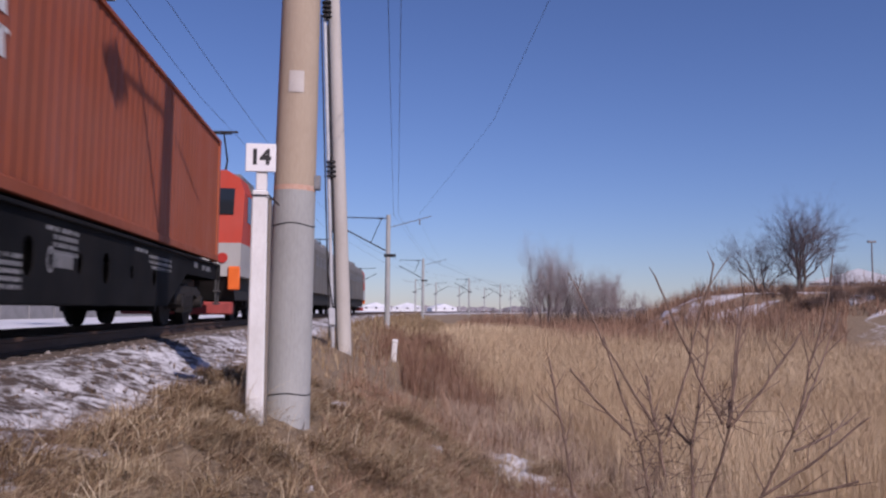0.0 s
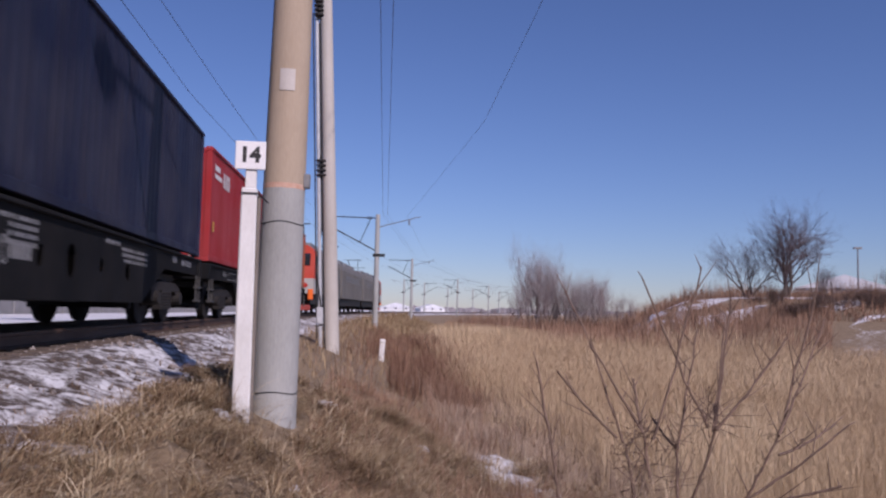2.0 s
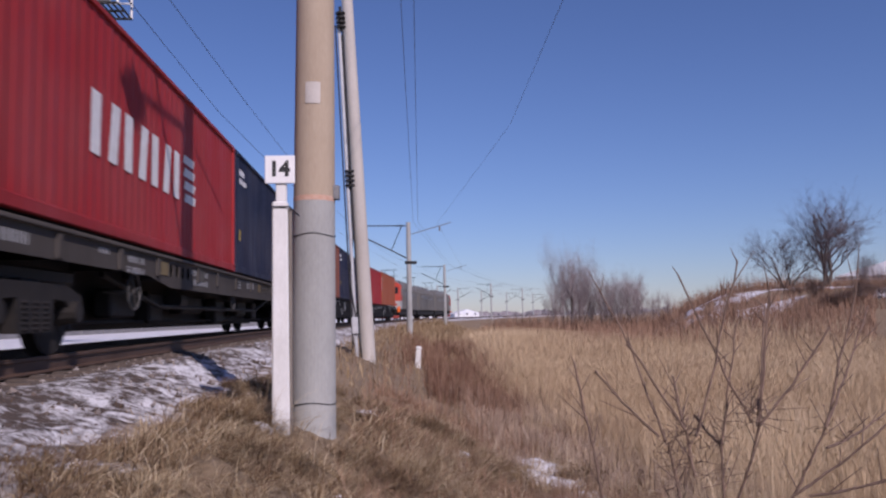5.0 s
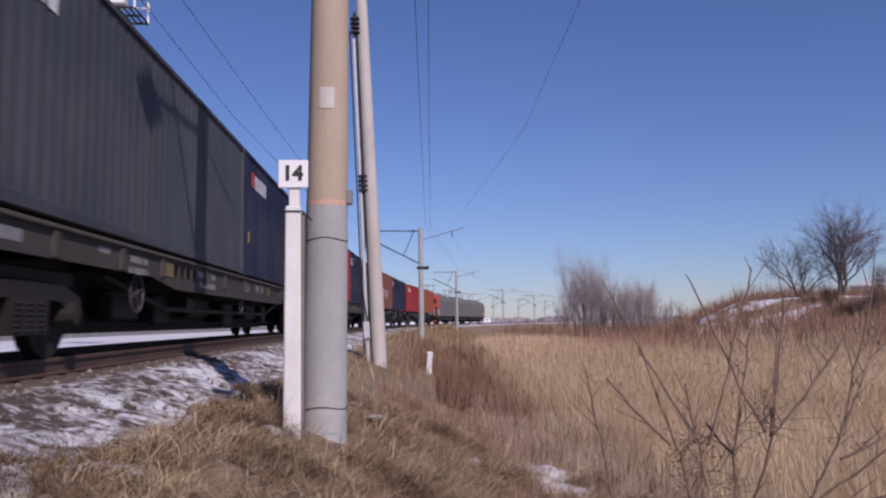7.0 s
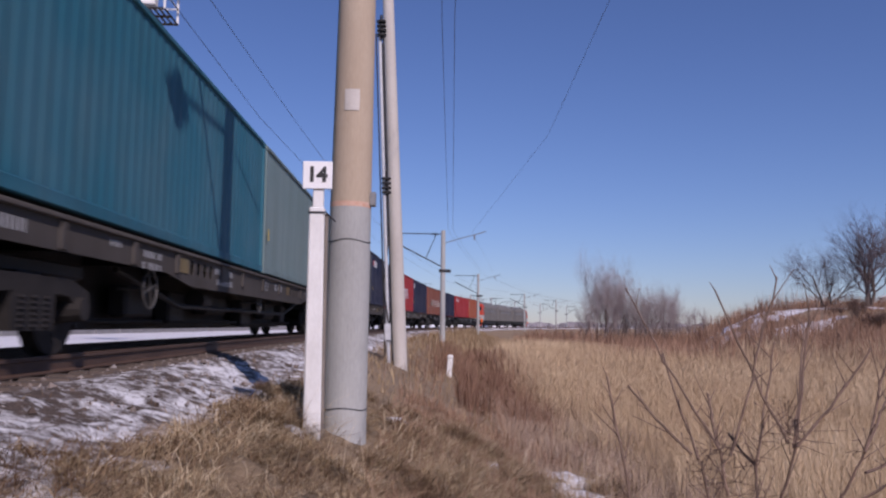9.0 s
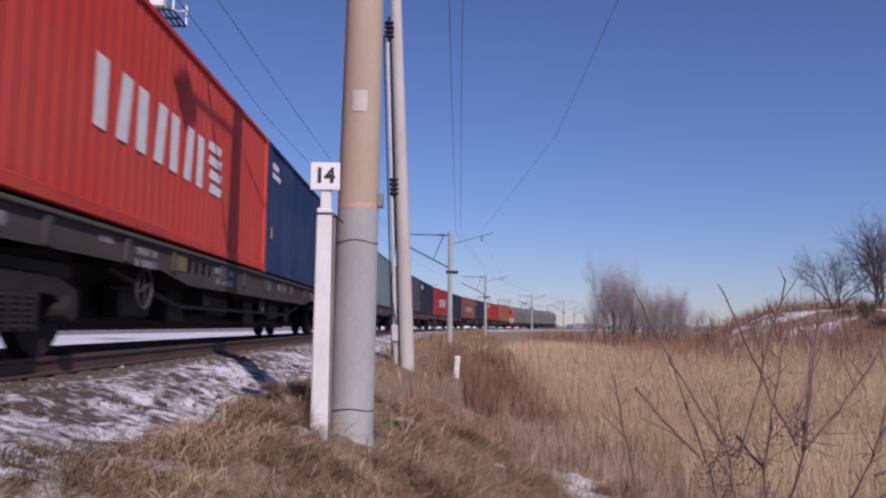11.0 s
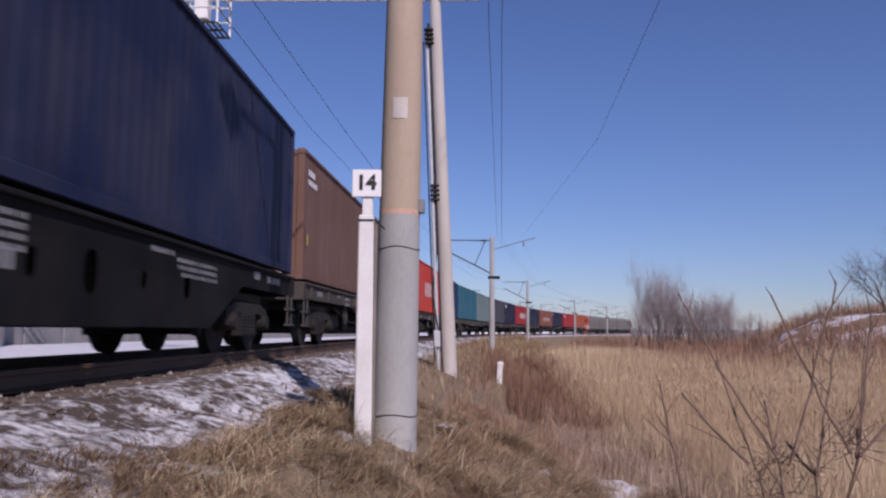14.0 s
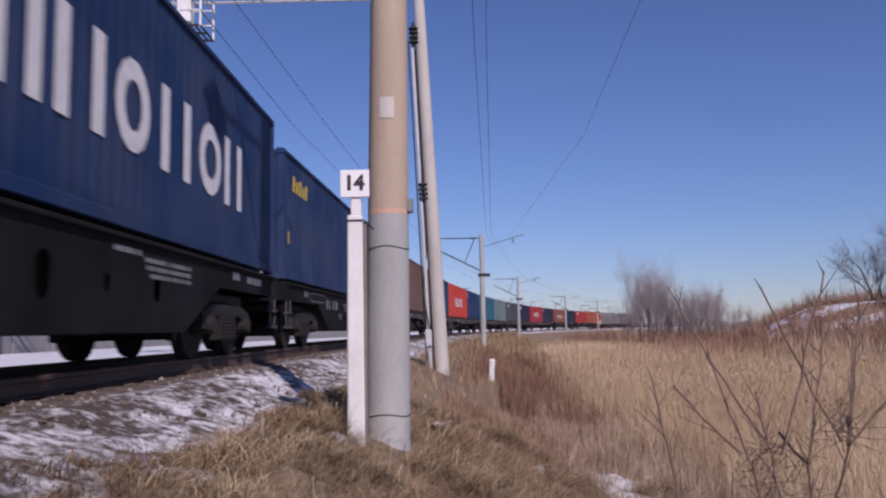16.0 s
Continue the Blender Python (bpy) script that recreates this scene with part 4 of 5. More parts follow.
def build_second_pole():
    x, y = -0.36, 22.0
    ob = empty("catenary_pole", pose(x, y, -0.82, 0, -2.6, 0), label="leaning pale concrete pole carrying the signal bridge", category="pole", group="poles of the line")
    bm = bmesh.new()
    rod(bm, (0, 0, -0.6), (0, 0, 11.4), 0.215, 0.15, 28)
    part("shaft", bm, two_tone("pale_pole_concrete", (0.40, 0.37, 0.33), (0.56, 0.53, 0.48), 1.5, 0.9, 0, (1, 1, 0.3)), ob)
    bm = bmesh.new()
    rod(bm, (-0.28, -0.5, -0.1), (-0.26, -0.35, 9.5), 0.05, n=10)
    part("drive_rod", bm, GALVANISED, ob, "pale steel operating rod")
    bm = bmesh.new()
    box(bm, -0.37, -0.2, -0.62, -0.4, 0.75, 1.2, 0.02)
    part("drive_box", bm, GALVANISED, ob, "grey drive box")
    bm = bmesh.new()
    pts = [(-0.14, -0.6, -0.1), (-0.17, -0.55, 0.5), (-0.36, -0.5, 2.2), (-0.2, -0.45, 3.4), (-0.19, -0.4, 9.0)]
    for a, b in zip(pts, pts[1:]):
        rod(bm, a, b, 0.022, n=6)
    part("cable", bm, BLACK, ob, "black hanging cable")
    for dx in (-0.37, -0.175):
        bm = bmesh.new()
        rod(bm, (dx, -0.48, 0.0), (dx + 0.01, -0.36, 9.3), 0.02, n=6)
        part("cable", bm, BLACK, ob, "straight black cable")
    for z in (4.75, 9.2):
        bm = bmesh.new()
        for k in range(4):
            rod(bm, (-0.2, -0.42, z + k * 0.13), (-0.2, -0.42, z + k * 0.13 + 0.05), 0.13, n=12)
        rod(bm, (-0.2, -0.42, z - 0.1), (-0.2, -0.42, z + 0.6), 0.04, n=8)
        part("insulator", bm, BLACK_STEEL, ob, "dark stacked insulator")
    return ob


build_second_pole()


def build_bridge():
    """A lattice beam over the tracks at the second pole, with a caged platform hung from it."""
    y, z = 22.0, 9.95
    ob = empty("signal_bridge", pose(0, y, z), label="grey lattice signal bridge with a white caged platform", category="signal bridge")
    x0, x1 = -14.0, 0.45
    for dy in (-0.25, 0.25):
        for dz in (0.0, 0.5):
            bm = bmesh.new()
            rod(bm, (x0, dy, dz), (x1, dy, dz), 0.04, n=6)
            part("chord", bm, GALVANISED, ob)
    n = 20
    for dy in (-0.25, 0.25):
        for i in range(n):
            a, b = x0 + (x1 - x0) * i / n, x0 + (x1 - x0) * (i + 1) / n
            bm = bmesh.new()
            rod(bm, (a, dy, 0.0 if i % 2 else 0.5), (b, dy, 0.5 if i % 2 else 0.0), 0.022, n=5)
            part("lattice_bar", bm, GALVANISED, ob)
    cx, cz = -7.55, -1.0
    bm = bmesh.new()
    for i in range(9):
        xx = cx - 0.6 + 1.2 * i / 8
        box(bm, xx - 0.02, xx + 0.02, -0.6, 0.6, cz - 0.02, cz + 0.02)
    for yy in (-0.6, 0.0, 0.6):
        box(bm, cx - 0.62, cx + 0.62, yy - 0.02, yy + 0.02, cz - 0.03, cz + 0.03)
    part("platform_grating", bm, BLACK_STEEL, ob, "dark platform grating")
    for sx in (-0.6, 0.6):
        for yy in (-0.6, 0.6):
            bm = bmesh.new()
            rod(bm, (cx + sx, yy, cz), (cx + sx, yy, 0.5), 0.035, n=6)
            part("cage_post", bm, LIME, ob, "white cage post")
    for zz in (0.45, 0.9):
        bm = bmesh.new()
        for a, b in (((-0.6, -0.6), (0.6, -0.6)), ((0.6, -0.6), (0.6, 0.6)), ((0.6, 0.6), (-0.6, 0.6)), ((-0.6, 0.6), (-0.6, -0.6))):
            rod(bm, (cx + a[0], a[1], cz + zz), (cx + b[0], b[1], cz + zz), 0.025, n=6)
        part("cage_rail", bm, LIME, ob, "white cage rail")
    bm = bmesh.new()
    box(bm, cx - 0.2, cx + 0.2, -0.25, 0.1, cz + 0.25, cz + 1.1, 0.03)
    part("signal_head", bm, LIME, ob, "pale signal housing")
    bm = bmesh.new()
    rod(bm, (-14.0, 0, -10.6), (-14.0, 0, 0.6), 0.2, 0.15, 16)
    part("far_leg", bm, CONCRETE, ob)


build_bridge()


def build_mast(top):
    ob = empty("catenary_mast", label="slim concrete catenary mast with a braced cantilever", category="pole", group="poles of the line")
    bm = bmesh.new()
    rod(bm, (0, 0, -0.5), (0, 0, top), 0.2, 0.15, 14)
    part("shaft", bm, CONCRETE, ob)
    bm = bmesh.new()
    rod(bm, (0, 0, top - 0.25), (-3.0, 0, top - 0.2), 0.04, n=6)
    rod(bm, (0, 0, top - 2.6), (-3.1, 0, top - 1.0), 0.05, n=6)
    rod(bm, (-1.2, 0, top - 1.95), (-0.5, 0, top - 0.3), 0.03, n=6)
    part("cantilever", bm, BLACK_STEEL, ob, "dark steel cantilever")
    bm = bmesh.new()
    rod(bm, (0, 0, top - 0.9), (3.0, -0.3, top - 0.1), 0.03, n=6)
    rod(bm, (2.2, -0.25, top - 0.32), (2.2, -0.25, top - 0.7), 0.05, n=6)
    part("feeder_arm", bm, STEEL, ob, "thin feeder arm")
    bm = bmesh.new()
    box(bm, -0.28, 0.55, -0.2, 0.2, top - 2.95, top - 2.75, 0.03)
    part("bracket_clamp", bm, BLACK_STEEL, ob)
    bm = bmesh.new()
    for k in range(4):
        rod(bm, (-0.42 - k * 0.1, 0, top - 0.235), (-0.46 - k * 0.1, 0, top - 0.235), 0.09, n=8)
    part("insulator", bm, BLACK_STEEL, ob)
    return ob


_mast = None
for _s, _off, _top in ((56, 4.55, 7.9), (104, 4.5, 7.9), (168, 3.95, 7.9), (208, 3.95, 7.9), (262, 3.95, 7.9), (300, 3.95, 7.9), (80, -8.5, 7.9), (125, -8.5, 7.9), (172, -8.5, 7.9), (191, -8.5, 7.9), (214, -8.5, 7.9), (240, -8.5, 7.9), (268, -8.5, 7.9), (290, -8.5, 7.9)):
    _p, _h = on_line(_s, _off)
    _turn = 0 if _off > 0 else 180
    _m = pose(_p.x, _p.y, -0.95, 0, 0, -math.degrees(_h) + _turn)
    if _mast is None:
        _mast = build_mast(_top)
        _mast.matrix_basis = _m
    else:
        copy_thing(_mast, _m)


def build_wire(name, pts, r, label, sag=0.0, n=10):
    bm = bmesh.new()
    chain = []
    for a, b in zip(pts, pts[1:]):
        for k in range(n):
            f = k / n
            p = Vector(a).lerp(Vector(b), f)
            p.z -= sag * 4 * f * (1 - f) * min(1.0, ((Vector(b) - Vector(a)).length / 50) ** 2)
            chain.append(p)
    chain.append(Vector(pts[-1]))
    rings = []
    for k, p in enumerate(chain):
        q = (chain[min(k + 1, len(chain) - 1)] - chain[max(k - 1, 0)]).to_track_quat("Y", "Z")
        rings.append([bm.verts.new(p + q @ Vector(v)) for v in ((r, 0, 0), (0, 0, r), (-r, 0, 0), (0, 0, -r))])
    for a, b in zip(rings, rings[1:]):
        for i in range(4):
            bm.faces.new((a[i], a[(i + 1) % 4], b[(i + 1) % 4], b[i]))
    tagged(part(name, bm, WIRE), label, "wire", "overhead wires")


_knots = [-44, 22, 56, 104, 168, 208, 262, 300]
for _off in (0.0,):
    build_wire("contact_wire", [tuple(on_line(s, _off, 6.1)[0]) for s in _knots], 0.008, "dark overhead contact wire", 0.05)
    build_wire("messenger_wire", [tuple(on_line(s, _off, 7.4)[0]) for s in _knots], 0.009, "dark sagging messenger wire", 0.7)
for _dx in (0.0, 0.32):
    build_wire("feeder_wire", [(-0.5 + _dx, -14, 8.2), (0.61 + _dx, 19, 8.0)] + [tuple(on_line(s, 4.9 + _dx, 7.0)[0]) for s in _knots[2:]], 0.008, "dark feeder wire on the pole row", 0.15)
build_wire("feeder_wire", [(3.3, -14, 7.3), (4.05, 16, 7.2), (4.7, 27.5, 7.1)] + [tuple(on_line(s, 6.6, 6.9)[0]) for s in _knots[2:]], 0.006, "thin feeder wire beside the pole row", 0.1)


# ---- loose stones on the shoulder of the line ----
def build_stones():
    rng = np.random.default_rng(44)
    n = 15000
    y = 1.5 + 40 * rng.random(n) ** 1.6
    o = rng.uniform(-1.9, 3.1, n)
    x = np.interp(y, _ly, _lx) + o
    ok = (rng.random(n) < np.where(o > 1.35, 0.03 + 0.45 * np.sin(x * 3.1 + 2 * np.sin(y * 1.9)) * np.sin(y * 2.7), 0.9)) & (np.abs(np.abs(o) - 0.797) > 0.12)
    x, y = x[ok], y[ok]
    n = len(x)
    size = rng.uniform(0.015, 0.04, n)
    z = ground_height(x, y) + size * rng.uniform(-0.1, 0.45, n)
    corners = np.array([(1, 0, 0), (0, 1, 0), (-1, 0, 0), (0, -1, 0), (0, 0, 0.8), (0, 0, -0.8)], float)
    V = np.stack([x, y, z], -1)[:, None, :] + corners[None] * size[:, None, None] * rng.uniform(0.6, 1.3, (n, 6, 3)) + rng.normal(0, 0.25, (n, 6, 3)) * size[:, None, None]
    tri = np.array([(0, 1, 4), (1, 2, 4), (2, 3, 4), (3, 0, 4), (1, 0, 5), (2, 1, 5), (3, 2, 5), (0, 3, 5)])
    F = (np.arange(n)[:, None, None] * 6 + tri[None]).reshape(-1, 3)
    me = mesh_of("ballast_stones", V.reshape(-1, 3).tolist(), F.tolist(), STONE, np.repeat(rng.random(n), 6))
    tagged(new("ballast_stones", me), "grey-brown broken stones lying in the old snow", "ballast", kind="stuff")


build_stones()


# ---- dry plants ----
def blades(n, xs, ys, keep, height, width, lean, tone, segments=2, z_of=ground_height, seed=1, droop=0.0, sink=0.03, tufts=0, tuft_size=0.07, comb=None, lie=0.0):
    """Verts, faces and tones of n bent blades scattered by the given chances."""
    rng = np.random.default_rng(seed)
    out = rng.uniform(0, 2 * np.pi, n)
    if tufts:
        cx, cy, which = rng.uniform(*xs, tufts), rng.uniform(*ys, tufts), rng.integers(0, tufts, n)
        away = np.abs(rng.normal(0, tuft_size, n))
        x, y = cx[which] + np.cos(out) * away, cy[which] + np.sin(out) * away
        tuft_tone = rng.normal(0, 0.16, tufts)[which]
        tuft_turn, tuft_lie = rng.normal(0, 1.3, tufts)[which], np.abs(rng.normal(lie, 0.3, tufts))[which]
    else:
        x, y, tuft_tone = rng.uniform(*xs, n), rng.uniform(*ys, n), np.zeros(n)
        tuft_turn = tuft_lie = np.zeros(n)
    ok = keep(x, y, rng)
    x, y, out, tuft_tone, tuft_turn, tuft_lie = (v[ok] for v in (x, y, out, tuft_tone, tuft_turn, tuft_lie))
    n = len(x)
    z = z_of(x, y) - sink
    h = height(x, y, rng, n)
    w = width(x, y, rng, n)
    turn, la = out + rng.normal(0, 0.5, n), np.minimum(np.abs(rng.normal(0, 1, n)) * lean, 1.42)
    if comb:    # the blades of a tuft lie over to one side together
        turn = comb(x, y) + tuft_turn + rng.normal(0, 0.8, n)
        la = np.clip(tuft_lie + rng.normal(0, 0.35, n), 0, 1.5)
    dirx, diry = np.cos(turn) * np.sin(la), np.sin(turn) * np.sin(la)
    # blade faces turn about the upright
    side = rng.uniform(0, np.pi, n)
    sx, sy = np.cos(side) * w / 2, np.sin(side) * w / 2
    P = []
    for k in range(segments):
        f = k / segments
        bend = f * f if droop else f
        cx, cy = x + dirx * h * bend * (1 + droop), y + diry * h * bend * (1 + droop)
        cz = z + h * (f - droop * 0.35 * f * f) * np.cos(la)
        ww = 1 - 0.55 * f
        P += [np.stack([cx - sx * ww, cy - sy * ww, cz], -1), np.stack([cx + sx * ww, cy + sy * ww, cz], -1)]
    P.append(np.stack([x + dirx * h * (1 + droop), y + diry * h * (1 + droop), z + h * (1 - droop * 0.35) * np.cos(la)], -1))
    m = len(P)
    V = np.stack(P, 1).reshape(-1, 3)
    base = np.arange(n)[:, None] * m
    F = []
    for k in range(segments - 1):
        F += [base + [2 * k, 2 * k + 1, 2 * k + 2], base + [2 * k + 1, 2 * k + 3, 2 * k + 2]]
    F.append(base + [m - 3, m - 2, m - 1])
    t = np.repeat(np.clip(tone(x, y, rng, n) + tuft_tone, 0, 1), m)
    return V, np.concatenate(F), t


def scatter(name, mat, label, category, *args, **kw):
    V, F, t = blades(*args, **kw)
    me = bpy.data.meshes.new(name)
    me.vertices.add(len(V))
    me.vertices.foreach_set("co", V.astype(np.float32).ravel())
    me.loops.add(F.size)
    me.loops.foreach_set("vertex_index", F.astype(np.int32).ravel())
    me.polygons.add(len(F))
    me.polygons.foreach_set("loop_start", np.arange(0, F.size, 3, dtype=np.int32))
    me.update(calc_edges=True)
    me.attributes.new("tone", "FLOAT", "POINT").data.foreach_set("value", t.astype(np.float32))
    me.materials.append(mat)
    return tagged(new(name, me), label, category, kind="stuff")


def lumps(x, y, a=1.0):
    return 0.5 + 0.25 * np.sin(x * 2.3 * a + 1.3 * np.sin(y * 1.7 * a)) + 0.25 * np.sin(y * 2.9 * a + 1.1 * np.sin(x * 2.1 * a))


# matted straw on the slope by the line, combed over by snow and rain
_fall = lambda x, y: -0.5 + 0.8 * np.sin(1.1 * x + 0.7 * y) * np.clip((4.2 - offset_of(x, y)) / 0.6, 0, 1)
_patch = lambda x, y: ((x - 2.25 + 0.12 * np.sin(y * 4.0)) / 0.5) ** 2 + ((y - 10.6) / 1.6) ** 2
_verge = lambda x, y: 2.4 - 0.85 * np.clip((5.9 - y) / 1.7, 0, 1) + 0.5 * lumps(x, y)
scatter("dry_grass", GRASS, "matted dry straw-coloured grass on the rail slope", "grass", 330000, (-3.2, 4.6), (2.0, 11.5),
        lambda x, y, g: (offset_of(x, y) > _verge(x, y)) & (_patch(x, y) > 1 - 0.9 * g.random(len(x))) & (offset_of(x, y) < 8.0) & (g.random(len(x)) < 0.25 + 0.75 * lumps(x, y, 1.6)) & (np.hypot(x + 0.66, y - 7.6) > 0.34),
        lambda x, y, g, n: g.uniform(0.10, 0.36, n) * (0.55 + 0.7 * lumps(x, y)) * np.clip((offset_of(x, y) - 2.2) / 0.7, 0.4, 1),
        lambda x, y, g, n: g.uniform(0.0028, 0.0065, n) * (0.6 + y / 10), 1.0,
        lambda x, y, g, n: 0.72 * g.random(n) ** 1.5 + 0.34 * lumps(x, y, 1.5) + 0.3 * lumps(x, y, 4.3) - 0.14 - 0.05 * np.clip((offset_of(x, y) - 3.9) / 0.5, 0, 1) - 0.26 * np.clip((-1.2 - x) / 0.8, 0, 1), segments=3, droop=0.75, seed=3, tufts=5200, tuft_size=0.075, sink=0.0, comb=_fall, lie=1.05)
scatter("dry_grass", GRASS, "long pale straws fallen over the grass", "grass", 7000, (-3.6, 5), (1.8, 12),
        lambda x, y, g: (offset_of(x, y) > 3.3) & (offset_of(x, y) < 7.5) & (g.random(len(x)) < 0.3 + 0.7 * lumps(x, y, 1.3)),
        lambda x, y, g, n: g.uniform(0.2, 0.55, n), lambda x, y, g, n: g.uniform(0.003, 0.006, n) * (0.5 + y / 10), 1.3,
        lambda x, y, g, n: 0.55 + 0.45 * g.random(n), segments=3, droop=0.4, seed=13, sink=-0.05, tufts=900, tuft_size=0.1, comb=_fall, lie=1.15)
scatter("dry_grass", GRASS, "thin dark stalks standing through the old snow", "grass", 9000, (-3.4, 1), (3, 22),
        lambda x, y, g: (offset_of(x, y) > 1.5) & (offset_of(x, y) < 3.0) & (g.random(len(x)) < lumps(x, y, 2.0) * np.clip((offset_of(x, y) - 1.2) / 1.4, 0.1, 1)),
        lambda x, y, g, n: g.uniform(0.03, 0.14, n), lambda x, y, g, n: g.uniform(0.004, 0.008, n) * (0.6 + y / 10), 1.1,
        lambda x, y, g, n: 0.5 * g.random(n), segments=2, droop=0.5, seed=33, tufts=900, tuft_size=0.07, sink=0.0)
scatter("dry_grass", GRASS, "dry brown grass along the foot of the line", "grass", 90000, (-4, 40), (11.5, 110),
        lambda x, y, g: (offset_of(x, y) > 3.0) & (offset_of(x, y) < 10) & (g.random(len(x)) < 0.8),
        lambda x, y, g, n: g.uniform(0.2, 0.5, n) * (1 + np.clip((y - 30) / 40, 0, 1.2)), lambda x, y, g, n: g.uniform(0.006, 0.012, n) * (0.6 + y / 14), 0.6,
        lambda x, y, g, n: 0.7 * g.random(n) + 0.1, segments=2, droop=0.4, seed=4)
# tall reeds in the field
_reed_keep = lambda x, y, g: (_patch(x, y) > 1.3) & (np.hypot(x, y) < np.interp(np.degrees(np.arctan2(x, y)), [7, 18, 31, 33], [118, 60, 60, 50]) + 4 * g.random(len(x))) & (offset_of(x, y) > 8.1 + 1.2 * lumps(x, y, 0.5) + 0.5 * g.normal(0, 1, len(x))) & (np.degrees(np.arctan2(x, y)) < 44)
_stand = lambda x, y: 0.6 * lumps(x, y, 0.22) + 0.4 * lumps(x + 3, y - 5, 0.6)
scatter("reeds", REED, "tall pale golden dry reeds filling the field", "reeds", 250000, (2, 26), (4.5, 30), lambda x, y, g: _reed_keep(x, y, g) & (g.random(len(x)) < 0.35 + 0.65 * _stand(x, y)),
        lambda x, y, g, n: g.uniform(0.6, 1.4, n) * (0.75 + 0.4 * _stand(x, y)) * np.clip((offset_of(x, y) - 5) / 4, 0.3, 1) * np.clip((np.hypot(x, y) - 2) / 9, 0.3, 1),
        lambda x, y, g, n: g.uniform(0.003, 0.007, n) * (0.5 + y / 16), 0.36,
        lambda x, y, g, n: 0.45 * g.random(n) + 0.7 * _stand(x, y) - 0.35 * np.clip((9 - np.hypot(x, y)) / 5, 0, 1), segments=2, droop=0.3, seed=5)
scatter("reeds", REED, "tall pale golden dry reeds filling the far field", "reeds", 260000, (4, 95), (28, 120),
        lambda x, y, g: _reed_keep(x, y, g) & (np.hypot(x, y) < 118) & (g.random(len(x)) < np.clip(45 / y, 0.25, 1) * (0.4 + 0.6 * _stand(x * 0.5, y * 0.4))),
        lambda x, y, g, n: g.uniform(0.7, 1.5, n) * (0.8 + 0.35 * _stand(x * 0.5, y * 0.4)), lambda x, y, g, n: g.uniform(0.013, 0.024, n) * (y / 32), 0.26,
        lambda x, y, g, n: 0.3 * g.random(n) + 0.75 * _stand(x * 0.5, y * 0.4), segments=2, droop=0.15, seed=6)
scatter("reed_heads", REED, "feathery brown seed heads on the reeds", "reeds", 50000, (3, 34), (7, 40), lambda x, y, g: _reed_keep(x, y, g) & (offset_of(x, y) > 8),
        lambda x, y, g, n: g.uniform(0.10, 0.22, n), lambda x, y, g, n: g.uniform(0.005, 0.011, n) * (0.5 + y / 22), 0.8,
        lambda x, y, g, n: 0.1 + 0.6 * g.random(n), segments=2, droop=0.4, seed=15, z_of=lambda x, y: ground_height(x, y) + 0.65 + 0.45 * np.abs(np.sin(x * 91.7 + y * 57.3)))
# red-brown weeds at the foot of the slope
scatter("weeds", WEED, "bare red-brown weeds at the foot of the rail slope", "weeds", 200000, (-1, 22), (11, 60),
        lambda x, y, g: (g.random(len(x)) < (0.2 + lumps(x, y, 0.5)) * np.exp(-((offset_of(x, y) - 6.8 - 0.02 * y) / 1.7) ** 2) * np.clip((y - 9) / 10, 0.15, 1)) & ~((np.abs(np.degrees(np.arctan2(x, y)) - 2.6) < 0.35 + 0.3 * g.random(len(x))) & (np.hypot(x, y) < 28.3)),
        lambda x, y, g, n: g.uniform(0.4, 1.3, n) * (0.4 + 0.7 * lumps(x, y, 0.6)) * np.clip(y / 19, 0.55, 1), lambda x, y, g, n: g.uniform(0.004, 0.009, n) * (0.5 + y / 16), 0.28,
        lambda x, y, g, n: 0.8 * g.random(n), segments=2, droop=0.3, seed=7, tufts=1500, tuft_size=0.25)
scatter("weeds", WEED, "low red-brown tangle on the rail slope", "weeds", 50000, (-0.6, 5), (5.5, 15),
        lambda x, y, g: (offset_of(x, y) > 4.2) & (offset_of(x, y) < 7.2) & (_patch(x, y) > 1) & (_patch(x * 0.93 + 0.25, y + 1.2) > 0.7) & (g.random(len(x)) < lumps(x, y, 0.9)),
        lambda x, y, g, n: g.uniform(0.12, 0.42, n) * (0.5 + 0.8 * lumps(x, y, 0.8)), lambda x, y, g, n: g.uniform(0.003, 0.007, n) * (0.6 + y / 12), 1.0,
        lambda x, y, g, n: 0.35 + 0.65 * g.random(n), segments=2, droop=0.4, seed=21, tufts=1600, tuft_size=0.1)
scatter("weeds", DEAD, "grey-brown dead weeds between the slope and the reeds", "weeds", 110000, (0.6, 8), (6, 22),
        lambda x, y, g: (offset_of(x, y) > 6.0 + 0.6 * lumps(x, y, 1.2)) & (_patch(x * 0.93 + 0.25, y + 1.4) > 0.8 * g.random(len(x))) & (offset_of(x, y) < 9.6) & (_patch(x, y) > 1 - 0.8 * g.random(len(x))) & (g.random(len(x)) < 0.25 + 0.75 * lumps(x, y, 0.9)),
        lambda x, y, g, n: g.uniform(0.15, 0.6, n) * (0.5 + 0.8 * lumps(x, y, 0.7)), lambda x, y, g, n: g.uniform(0.003, 0.007, n) * (0.6 + y / 14), 0.6,
        lambda x, y, g, n: 0.75 * g.random(n) + 0.35 * lumps(x, y, 0.9), segments=2, droop=0.35, seed=51, tufts=2600, tuft_size=0.12)
